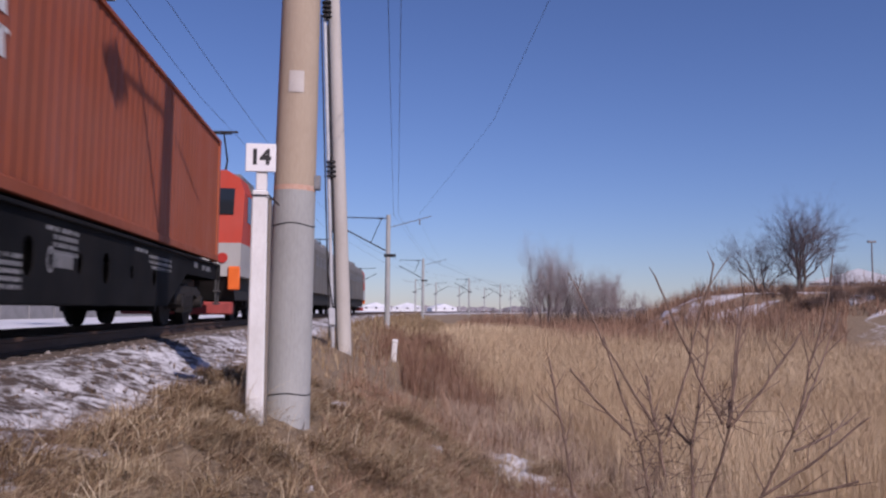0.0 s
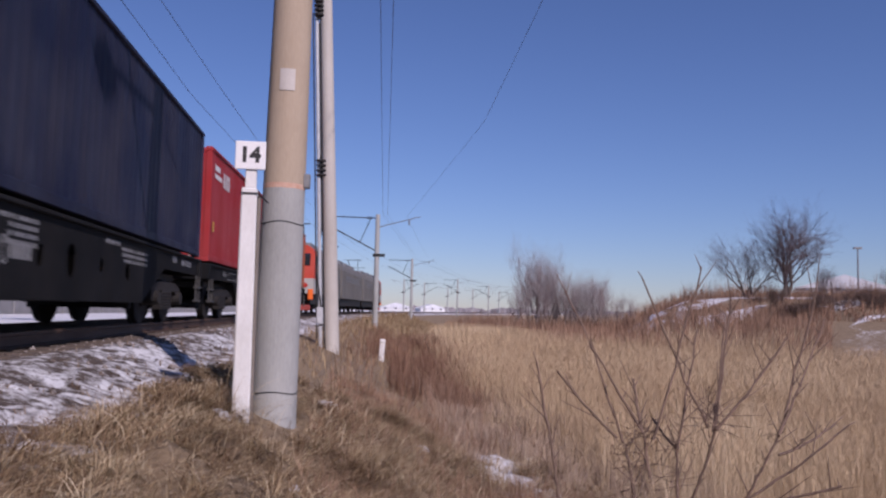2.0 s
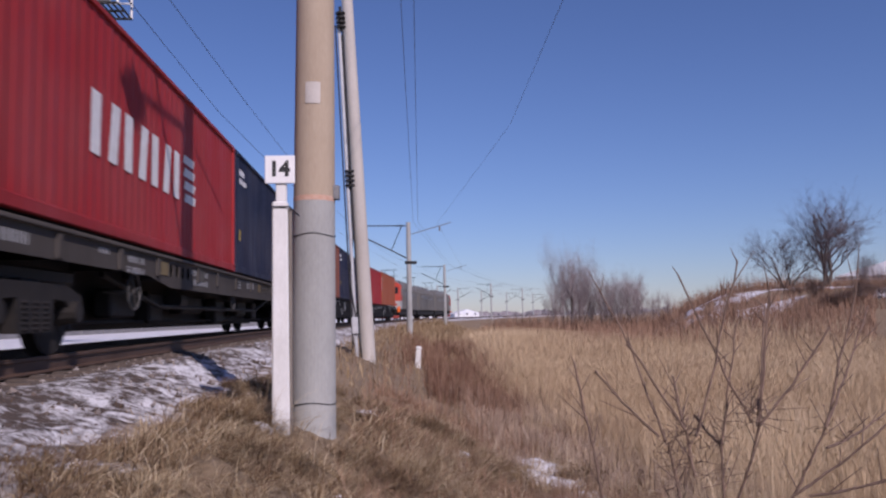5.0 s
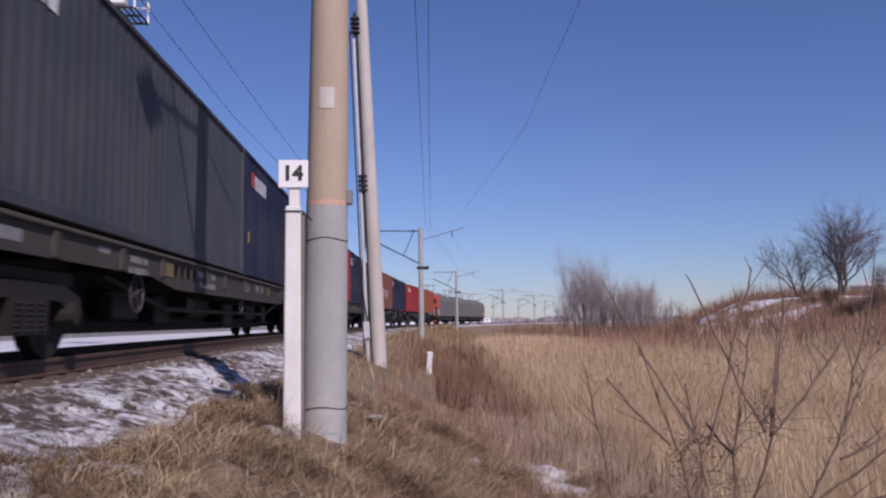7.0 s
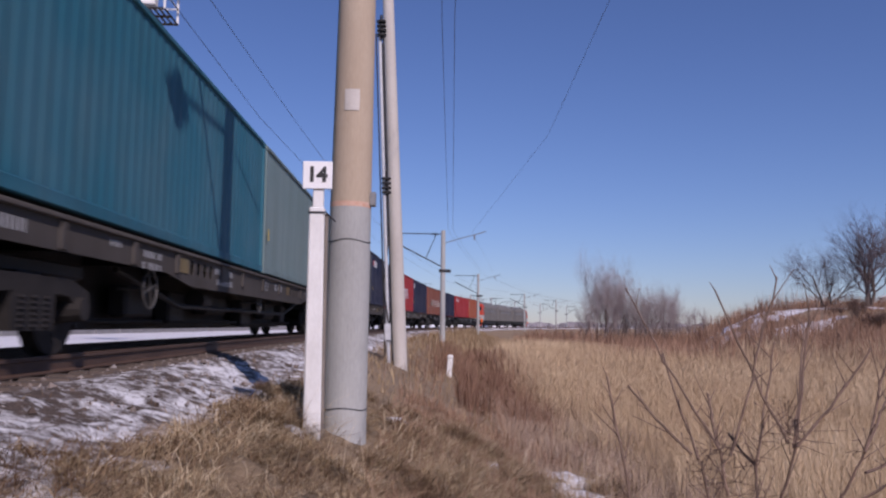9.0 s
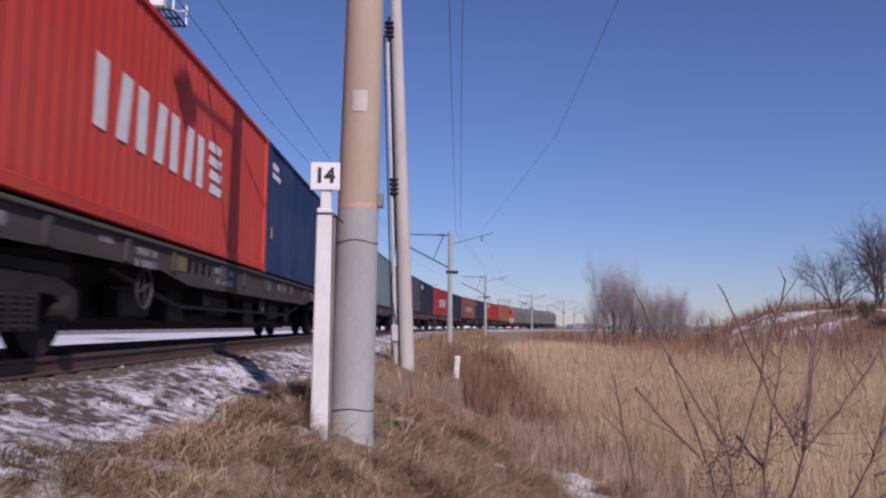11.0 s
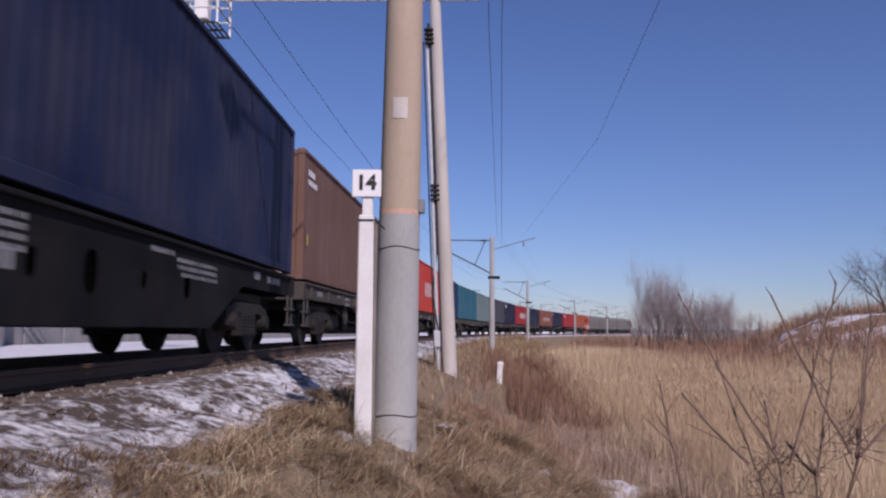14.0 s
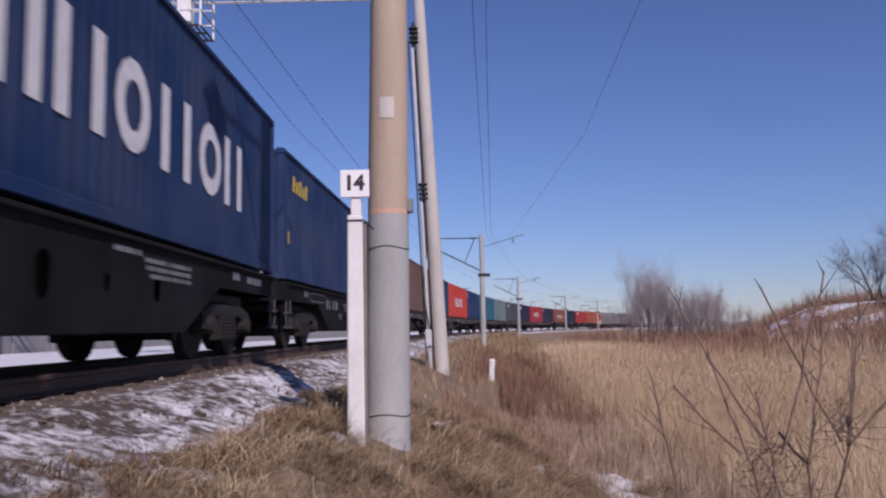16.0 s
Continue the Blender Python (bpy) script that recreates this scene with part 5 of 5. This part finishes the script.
scatter("dry_grass", GRASS, "thin dry grass behind the filming spot", "grass", 26000, (-2.2, 9), (-9, 2.4),
        lambda x, y, g: offset_of(x, y) > 2.6 + 0.5 * lumps(x, y),
        lambda x, y, g, n: g.uniform(0.1, 0.35, n), lambda x, y, g, n: g.uniform(0.006, 0.012, n), 1.2,
        lambda x, y, g, n: 0.5 * g.random(n) + 0.4 * lumps(x, y, 0.7), segments=2, droop=0.5, seed=22, tufts=1500, tuft_size=0.1)
scatter("weeds", WEED, "tangled dark brown weeds round the shrub", "weeds", 95000, (1.0, 9), (3.0, 11),
        lambda x, y, g: (offset_of(x, y) > 5.6) & (np.degrees(np.arctan2(x, y)) > 12) & (_patch(x, y) > 1.2) & (g.random(len(x)) < np.clip(1.5 - np.hypot(x, y) / 8, 0.05, 1) * (0.3 + 0.9 * lumps(x, y, 0.6))),
        lambda x, y, g, n: np.clip(0.18 * (11 - np.hypot(x, y)), 0.3, 1.15) * g.uniform(0.5, 1.15, n), lambda x, y, g, n: g.uniform(0.003, 0.006, n) * (0.6 + y / 14), 0.4,
        lambda x, y, g, n: g.random(n), segments=2, droop=0.3, seed=17, tufts=900, tuft_size=0.14)
scatter("weeds", WEED, "low red-brown scrub before the far bank", "scrub", 70000, (8, 60), (40, 110),
        lambda x, y, g: (np.hypot(x, y) > 58) & (np.hypot(x, y) < np.where(np.degrees(np.arctan2(x, y)) > 19, 74, 105)) & (g.random(len(x)) < np.clip((np.degrees(np.arctan2(x, y)) - 8) / 7, 0, 1)) & (np.degrees(np.arctan2(x, y)) < 33),
        lambda x, y, g, n: g.uniform(0.7, 1.7, n) * (0.5 + 0.6 * lumps(x, y, 0.2)) * np.clip((np.degrees(np.arctan2(x, y)) - 8) / 8, 0.35, 1), lambda x, y, g, n: g.uniform(0.02, 0.05, n), 0.35,
        lambda x, y, g, n: 0.4 + 0.6 * g.random(n), segments=2, seed=18)
scatter("weeds", WEED, "low red-brown scrub along the far edge of the field", "scrub", 50000, (8, 110), (70, 175),
        lambda x, y, g: (np.hypot(x, y) > 95) & (offset_of(x, y) > 9) & (np.hypot(x, y) < 135 + 20 * lumps(x, y, 0.1)) & (np.degrees(np.arctan2(x, y)) < 46),
        lambda x, y, g, n: g.uniform(1.0, 2.8, n) * (0.5 + 0.7 * lumps(x, y, 0.15)), lambda x, y, g, n: g.uniform(0.03, 0.08, n), 0.3,
        lambda x, y, g, n: g.random(n), segments=2, seed=8)
scatter("weeds", WEED, "brown scrub covering the far bank", "scrub", 110000, (20, 110), (40, 110),
        lambda x, y, g: (np.hypot(x, y) > 54) & (np.hypot(x, y) < 108) & (np.degrees(np.arctan2(x, y)) > 19.5) & ((patches(x, y) > 0.40) | (np.hypot(x, y) < 70)) & (np.degrees(np.arctan2(x, y)) < 48) & ~((np.hypot(x, y) > 68) & (np.degrees(np.arctan2(x, y)) < 27.8) & (patches(x * 1.15, y * 1.15) < 0.5)) & ~((np.degrees(np.arctan2(x, y)) > 32.4 + 0.6 * np.sin(np.hypot(x, y) * 1.1)) & (np.hypot(x, y) < 69)),
        lambda x, y, g, n: g.uniform(0.3, 1.3, n) * (0.3 + 0.9 * lumps(x, y, 0.3)) * np.where(np.hypot(x, y) < 72, 1.4, 0.9), lambda x, y, g, n: g.uniform(0.03, 0.07, n), 0.4,
        lambda x, y, g, n: g.random(n), segments=2, seed=9)


# ---- thin flecks of snow left on the grass ----
def build_fleck(x, y, wide, deep, turn, seed):
    rng = random.Random(seed)
    bm = bmesh.new()
    n, rings = 14, []
    edge = [rng.uniform(0.6, 1.15) for _ in range(n)]
    top = bm.verts.new((0, 0, 0.05))
    for f, z in ((0.5, 0.042), (0.85, 0.02), (1.0, -0.06)):
        rings.append([bm.verts.new((math.cos(6.2832 * k / n) * wide * edge[k] * f, math.sin(6.2832 * k / n) * deep * edge[k] * f, z + rng.uniform(-0.008, 0.008))) for k in range(n)])
    for k in range(n):
        bm.faces.new((top, rings[0][k], rings[0][(k + 1) % n]))
        for a, b in zip(rings, rings[1:]):
            bm.faces.new((a[k], b[k], b[(k + 1) % n], a[(k + 1) % n]))
    bm.transform(pose(x, y, ground_at(x, y) + 0.015, 0, 12, turn))
    ob = part("snow_fleck", bm, SNOW, smooth=True)
    tagged(ob, "thin fleck of old snow lying on the dry grass", "snow", "snow flecks on the slope")


for _i, _f in enumerate(((-0.2, 10.4, 0.16, 0.12, 10), (-1.05, 7.0, 0.15, 0.07, -30), (-0.33, 5.8, 0.045, 0.04, 0), (1.0, 10.1, 0.12, 0.09, 20))):
    build_fleck(*_f, _i)


# ---- bare trees and bushes ----
def tree_mesh(seed, height, trunk_r, levels, spread, branches, upright=0.3, stems=1):
    """Trunk and crown of a leafless tree as two lists of tapered three-sided limbs."""
    rng = random.Random(seed)
    out = [([], []), ([], [])]

    def limb(a, b, r0, r1, k):
        V, F = out[k]
        q = (b - a).to_track_quat("Z", "Y")
        i0 = len(V)
        sides = 6 if k == 0 else 3
        for p, r in ((a, r0), (b, r1)):
            for i in range(sides):
                an = 2 * math.pi * i / sides
                V.append(tuple(p + q @ Vector((math.cos(an) * r, math.sin(an) * r, 0))))
        for i in range(sides):
            j = (i + 1) % sides
            F.append((i0 + i, i0 + j, i0 + sides + j, i0 + sides + i))

    def twig(a, b, r):
        V, F = out[1]
        q, i0 = (b - a).to_track_quat("Z", "Y"), len(V)
        for i in range(3):
            V.append(tuple(a + q @ Vector((math.cos(2.094 * i) * r, math.sin(2.094 * i) * r, 0))))
        V.append(tuple(b))
        F.extend((i0 + i, i0 + (i + 1) % 3, i0 + 3) for i in range(3))

    def grow(p, d, length, r, level):
        if level == levels:
            return twig(p, p + (d + Vector((0, 0, upright * 0.25))).normalized() * length, r)
        steps = 3
        for s in range(steps):
            d2 = (d + Vector((rng.gauss(0, 0.16), rng.gauss(0, 0.16), rng.gauss(0, 0.1) + upright * 0.25))).normalized()
            p2 = p + d2 * (length / steps)
            r2 = r * 0.82
            limb(p, p2, r, r2, 0 if level == 0 else 1)
            for _ in range(branches if (s or level) else 1):
                a = rng.uniform(0, 2 * math.pi)
                t = d2.orthogonal().normalized()
                t.rotate(Matrix.Rotation(a, 3, d2))
                nd = (d2 * (1 - spread) + t * spread * rng.uniform(0.7, 1.3) + Vector((0, 0, upright * 0.4))).normalized()
                grow(p2, nd, length * rng.uniform(0.5, 0.75), r2 * 0.62, level + 1)
            p, d, r = p2, d2, r2

    for s in range(stems):
        a = rng.uniform(0, 6.28)
        off = Vector((math.cos(a), math.sin(a), 0)) * (0.5 if stems > 1 else 0) * rng.random()
        tilt = Vector((math.cos(a) * 0.3, math.sin(a) * 0.3, 1)) if stems > 1 else Vector((0, 0, 1))
        grow(off - Vector((0, 0, 0.2)), tilt.normalized(), height * rng.uniform(0.4, 0.5), trunk_r, 0)
    return out


def build_tree(name, m, label, category, group, *args, twigs=None, **kw):
    ob = empty(name, m, label=label, category=category, group=group)
    for (V, F), n in zip(tree_mesh(*args, **kw), ("trunk", "crown")):
        o = new(n, mesh_of(n, V, F, BARK if n == "trunk" else twigs or TWIG_FAR))
        o.parent = ob
    return ob


# grey-brown twigs, with the haze of distance mixed into the colour as a paler tone
TWIG_FAR = two_tone("haze_paled_fine_twigs", (0.22, 0.18, 0.175), (0.36, 0.30, 0.29), 3, 0.95)


def polar(az, r, sink=0.1):
    x, y = r * math.sin(radians(az)), r * math.cos(radians(az))
    return x, y, ground_at(x, y) - sink


TWIG_DARK = two_tone("purple_brown_twigs", (0.075, 0.058, 0.062), (0.15, 0.115, 0.118), 3, 0.95)
SCRUB = two_tone("dark_scrub_twigs", (0.07, 0.045, 0.036), (0.15, 0.098, 0.075), 3, 0.95)
build_tree("bare_tree", pose(*polar(30.3, 84), 0, 0, 40), "tall leafless tree with a broad domed crown on the snowy bank", "tree", "trees on the bank", 14, 10.0, 0.17, 4, 0.46, 2, upright=0.22, stems=5, twigs=TWIG_DARK)
build_tree("bare_tree", pose(*polar(28.1, 85), 0, 0, 200), "smaller leafless bushy tree on the snowy bank", "tree", "trees on the bank", 23, 7.2, 0.09, 4, 0.52, 2, upright=0.26, stems=5, twigs=TWIG_DARK)
build_tree("bare_tree", pose(*polar(32.6, 100), 0, 0, 100), "low leafless tree beyond the bank", "tree", "trees on the bank", 31, 4.6, 0.06, 4, 0.5, 2, upright=0.3, stems=4, twigs=TWIG_DARK)
build_tree("bare_tree", pose(*polar(36.6, 96), 0, 0, 10), "low leafless tree beyond the bank", "tree", "trees on the bank", 37, 4.2, 0.06, 4, 0.5, 2, upright=0.3, stems=4, twigs=TWIG_DARK)
_scrub = build_tree("bare_bush", pose(*polar(29.6, 74), 0, 0, 60), "dense dark brown leafless bush on the bank", "bush", "bushes on the bank", 61, 2.6, 0.03, 3, 0.5, 3, upright=0.5, stems=6, twigs=SCRUB)
for _az, _r, _k in ((30.6, 71, 1.15), (31.6, 73, 1.0), (32.6, 76, 1.2), (33.5, 74, 1.05), (34.4, 77, 1.25), (35.4, 75, 1.1), (36.6, 76, 1.3), (28.3, 77, 0.8), (26.9, 92, 0.4)):
    _x, _y, _z = polar(_az, _r)
    copy_thing(_scrub, pose(_x, _y, _z, 0, 0, _az * 97 % 360)).scale = (_k * 1.4, _k * 1.4, _k * 0.5)
_bush = [build_tree("bare_bush", pose(0, 0, -50), "leafless grey-brown bush at the edge of the field", "bush", "bushes beyond the field", 40 + i, 6.0, 0.05, 4, 0.42, 2, upright=0.6, stems=4) for i in range(3)]
_rng = random.Random(5)
_spots = [(12.9, 118, 0.95), (13.5, 122, 1.4), (14.2, 121, 1.25), (14.9, 124, 0.75), (15.6, 122, 0.85), (16.4, 120, 1.0), (17.2, 123, 0.95), (18.0, 121, 0.85), (18.8, 124, 0.75), (19.6, 122, 0.6), (12.2, 126, 0.6), (20.4, 126, 0.45), (13.2, 128, 1.2), (13.9, 130, 1.3), (16.0, 128, 0.95), (16.9, 131, 1.0), (17.7, 129, 0.95), (15.2, 130, 0.8)]
for _i, (_az, _r, _k) in enumerate(_spots):
    _x, _y, _z = polar(_az, _r)
    _m = pose(_x, _y, _z, 0, 0, _rng.uniform(0, 360))
    if _i < 3:
        _b = _bush[_i]
        _b.matrix_basis = _m
        _b.scale = (_k * 1.5, _k * 1.5, _k * 1.65)
    else:
        _b = copy_thing(_bush[_i % 3], _m)
        _b.scale = (_k * 1.5, _k * 1.5, _k * 1.65)


# ---- far things ----
def build_far_woods():
    rng = np.random.default_rng(12)
    V, F = [], []
    for i in range(2600):
        az = radians(rng.uniform(-60, 60))
        r = rng.uniform(420, 700)
        x, y = r * math.sin(az), r * math.cos(az)
        h, w = rng.uniform(2, 5.5) ** 1.0, rng.uniform(1.5, 4)
        n0 = len(V)
        k = 9
        for j in range(k):
            a = 2 * math.pi * j / k
            V.append((x + math.cos(a) * w, y + math.sin(a) * w, -2.5))
            V.append((x + math.cos(a) * w * 0.7 + rng.normal(0, 0.8), y + math.sin(a) * w * 0.7, -2.5 + h * rng.uniform(0.5, 1)))
        V.append((x, y, -2.5 + h))
        for j in range(k):
            j2 = (j + 1) % k
            F.append((n0 + 2 * j, n0 + 2 * j2, n0 + 2 * j2 + 1, n0 + 2 * j + 1))
            F.append((n0 + 2 * j + 1, n0 + 2 * j2 + 1, n0 + 2 * k))
    tagged(new("far_woods", mesh_of("far_woods", V, F, two_tone("hazy_woods", (0.19, 0.175, 0.19), (0.30, 0.27, 0.27), 0.2, 1.0))), "hazy brown leafless woods on the horizon", "woods", kind="stuff")


build_far_woods()


def build_house(az, r, w, d, h, turn, label):
    x, y, z = polar(az, r)
    ob = empty("house", pose(x, y, z, 0, 0, turn), label=label, category="house", group="far houses")
    bm = bmesh.new()
    box(bm, -w / 2, w / 2, -d / 2, d / 2, -0.5, h)
    wall = part("wall", bm, WALL, ob)
    bm = bmesh.new()
    prism(bm, [(-w / 2 - 0.4, h), (w / 2 + 0.4, h), (0, h + w * 0.16)], -d / 2 - 0.4, d / 2 + 0.4)
    bmesh.ops.recalc_face_normals(bm, faces=bm.faces[:])
    part("roof", bm, ROOF, ob, "snow-covered roof")
    for i in range(3):
        bm = bmesh.new()
        xx = -w / 2 + w * (i + 0.5) / 3
        box(bm, xx - 0.5, xx + 0.5, -d / 2 - 0.03, -d / 2 + 0.1, 1.0, 2.2)
        part("window", bm, GLASS_DARK, wall)


build_house(33.6, 150, 14, 9, 3.0, -30, "long white house on the bank")
build_house(1.2, 330, 12, 10, 1.6, 5, "white house with a snowy roof far down the line")
build_house(3.6, 360, 14, 10, 1.6, -8, "white house with a snowy roof far down the line")
build_house(6.0, 380, 12, 10, 1.6, 10, "low pale house far down the line")


def build_lamp_mast():
    x, y, z = polar(34.5, 110)
    ob = empty("lamp_mast", pose(x, y, z), label="tall thin lamp mast on the bank", category="lamp mast")
    bm = bmesh.new()
    rod(bm, (0, 0, -0.5), (0, 0, 6.6), 0.13, 0.08, 8)
    part("pole", bm, STEEL, ob)
    bm = bmesh.new()
    box(bm, -0.55, 0.55, -0.15, 0.15, 6.6, 6.85, 0.03)
    part("lamp_head", bm, STEEL, ob)


build_lamp_mast()


def build_platform_wall():
    """A low pale concrete wall on the far side of the tracks, in slabs."""
    wall = empty("platform_wall", label="low pale concrete wall beyond the tracks", category="wall", kind="structure")
    bm = bmesh.new()
    box(bm, -0.1, 0.1, -1.47, 1.47, -1.3, 0.85, 0.02)
    me = bpy.data.meshes.new("slab")
    bm.to_mesh(me)
    bm.free()
    me.materials.append(two_tone("grimy_wall_concrete", (0.17, 0.17, 0.175), (0.28, 0.28, 0.285), 1.5, 0.9))
    for i in range(34):
        ob = new("slab", me)
        ob.parent = wall
        ob.matrix_basis = line_pose(-8 + i * 3.0, -14.5)


build_platform_wall()


def build_stake():
    az, r = 2.58, 28
    x, y = r * math.sin(radians(az)), r * math.cos(radians(az))
    ob = empty("marker_stake", pose(x, y, ground_at(x, y), 0, 4, 0), label="short white concrete marker stake in the weeds", category="stake")
    bm = bmesh.new()
    box(bm, -0.09, 0.09, -0.09, 0.09, -0.3, 0.62, 0.02)
    part("stake_body", bm, LIME, ob)
    bm = bmesh.new()
    box(bm, -0.1, 0.1, -0.1, 0.1, 0.62, 0.75, 0.03)
    part("stake_cap", bm, LIME, ob)


build_stake()


def build_near_bush():
    """Bare rods of a bush standing close by in the field's edge."""
    ob = empty("bare_shrub", label="bare brown shrub with long thin rods", category="shrub")
    rng = random.Random(8)
    spot = lambda a, e, r: Vector((r * math.sin(radians(a)), r * math.cos(radians(a)), EYE + r * math.tan(radians(e))))
    # fork (azimuth, elevation) and tip (azimuth, elevation) of each rod; the forks sit on short stems out of the ground
    rods = [((21.1, -8.2), (15.1, 2.6)), ((19.7, -8.8), (17.5, -1.9)), ((21.7, -8.5), (24.9, 3.2)), ((25.3, -7.5), (21.0, 2.5)), ((23.3, -8.9), (24.6, -1.1)), ((25.7, -7.7), (26.8, 1.1)), ((25.6, -7.7), (26.5, 0.1)), ((25.8, -7.6), (30.2, -1.4)),
            ((29.7, -7.6), (32.1, 2.2)), ((29.7, -7.7), (32.5, -0.1)), ((27.5, -12.0), (33.8, -6.7)), ((28.5, -11.9), (33.2, -10.5)), ((14.8, -9.2), (13.7, -3.5)), ((19.3, -8.5), (15.2, -4.2)), ((21.0, -8.1), (20.4, -4.6)), ((23.3, -9.0), (21.7, -7.1)),
            ((29.7, -8.9), (33.0, -6.7)), ((20.6, -12.8), (19.9, -9.1)), ((21.5, -11.0), (21.1, -8.2)), ((23.3, -12.7), (23.3, -8.9)), ((24.1, -12.6), (25.8, -7.6)), ((27.3, -12.5), (29.7, -7.6)), ((15.4, -13.1), (14.8, -9.2))]
    rods = [(spot(a, e, 3.13 + 0.04 * rng.random()), spot(c, d, 3.17 if d < -7.4 else 3.2 + 0.4 * rng.random())) for (a, e), (c, d) in rods]
    for a in (15.5, 20.6, 21.6, 23.4, 24.2, 27.4):
        top = spot(a, -12.9, 3.15)
        x, y = top.x * 1.03 + 0.05, top.y * 1.03
        rods.append((Vector((x, y, ground_at(x, y) - 0.05)), top))
    for foot, tip in rods:
        bm = bmesh.new()
        prev, n = foot, 9
        long = (tip - foot).length
        for k in range(1, n + 1):
            f = k / n
            p = foot.lerp(tip, f)
            if k < n:
                p += Vector((rng.gauss(0, 0.0045), rng.gauss(0, 0.0045), 0.0)) * min(1, long) + Vector((0, 0, -0.03 * long * math.sin(math.pi * f)))
            r0, r1 = 0.0051 - 0.0031 * (k - 1) / n * min(1, long), 0.0051 - 0.0031 * k / n * min(1, long)
            rod(bm, prev, p, r0, r1, 6)
            if rng.random() < 0.5:      # a bud
                rod(bm, p, p + (p - prev).normalized() * 0.014 + Vector((rng.gauss(0, 0.004), 0, 0)), r1 + 0.0025, r1 * 0.6, 5)
            for _ in range(rng.choice((0, 0, 1, 1))):
                d = (p - prev).normalized()
                side = Vector((rng.gauss(0, 1), rng.gauss(0, 0.6), rng.uniform(0.1, 1))).normalized()
                e = p + (d * 0.6 + side * 0.7).normalized() * rng.uniform(0.03, 0.16)
                rod(bm, p, e, 0.0028, 0.0012, 5)
            prev = p
        part("branch", bm, TWIG, ob)
    # knots of short dead twigs at the forks
    for a, e, n, size in ((25.1, -7.0, 44, 0.13), (21.2, -8.3, 34, 0.11), (20.0, -9.0, 20, 0.08), (23.3, -9.0, 14, 0.08), (29.7, -7.7, 12, 0.06), (22.2, -11.2, 18, 0.14), (20.4, -11.8, 16, 0.14)):
        bm = bmesh.new()
        c = spot(a, e, 3.16)
        for _ in range(n):
            p = c + Vector((rng.gauss(0, 0.035), rng.gauss(0, 0.035), rng.gauss(0, 0.035)))
            d = Vector((rng.gauss(0, 1), rng.gauss(0, 1), rng.gauss(0.5, 0.8))).normalized()
            q = p + d * size * rng.uniform(0.4, 1.1)
            rod(bm, p, q, 0.0017, 0.0009, 4)
            if rng.random() < 0.3:
                rod(bm, q, q + d * 0.012, 0.003, 0.002, 5)
        tagged(part("twig_knot", bm, TWIG, ob), "knot of dark dead twigs", kind="stuff")


build_near_bush()


# ---- the train moves ----
def motions():
    times = [i * 0.5 for i in range(33)]
    for ob, s0, dy, z in MOVING:
        walk(ob, [(t, line_pose(s0 + SPEED * t) @ pose(0, dy, z)) for t in times])

        # wheels roll without slip
        wheels = [o for o in ob.children if o.name.split(".")[0] == "wheelset"]
        for w in wheels:
            at = w.matrix_basis.translation.copy()
            walk(w, [(i / 30, Matrix.Translation(at) @ Matrix.Rotation(-(SPEED * i / 30 / 0.475) % (2 * math.pi), 4, "X")) for i in range(481)])


motions()
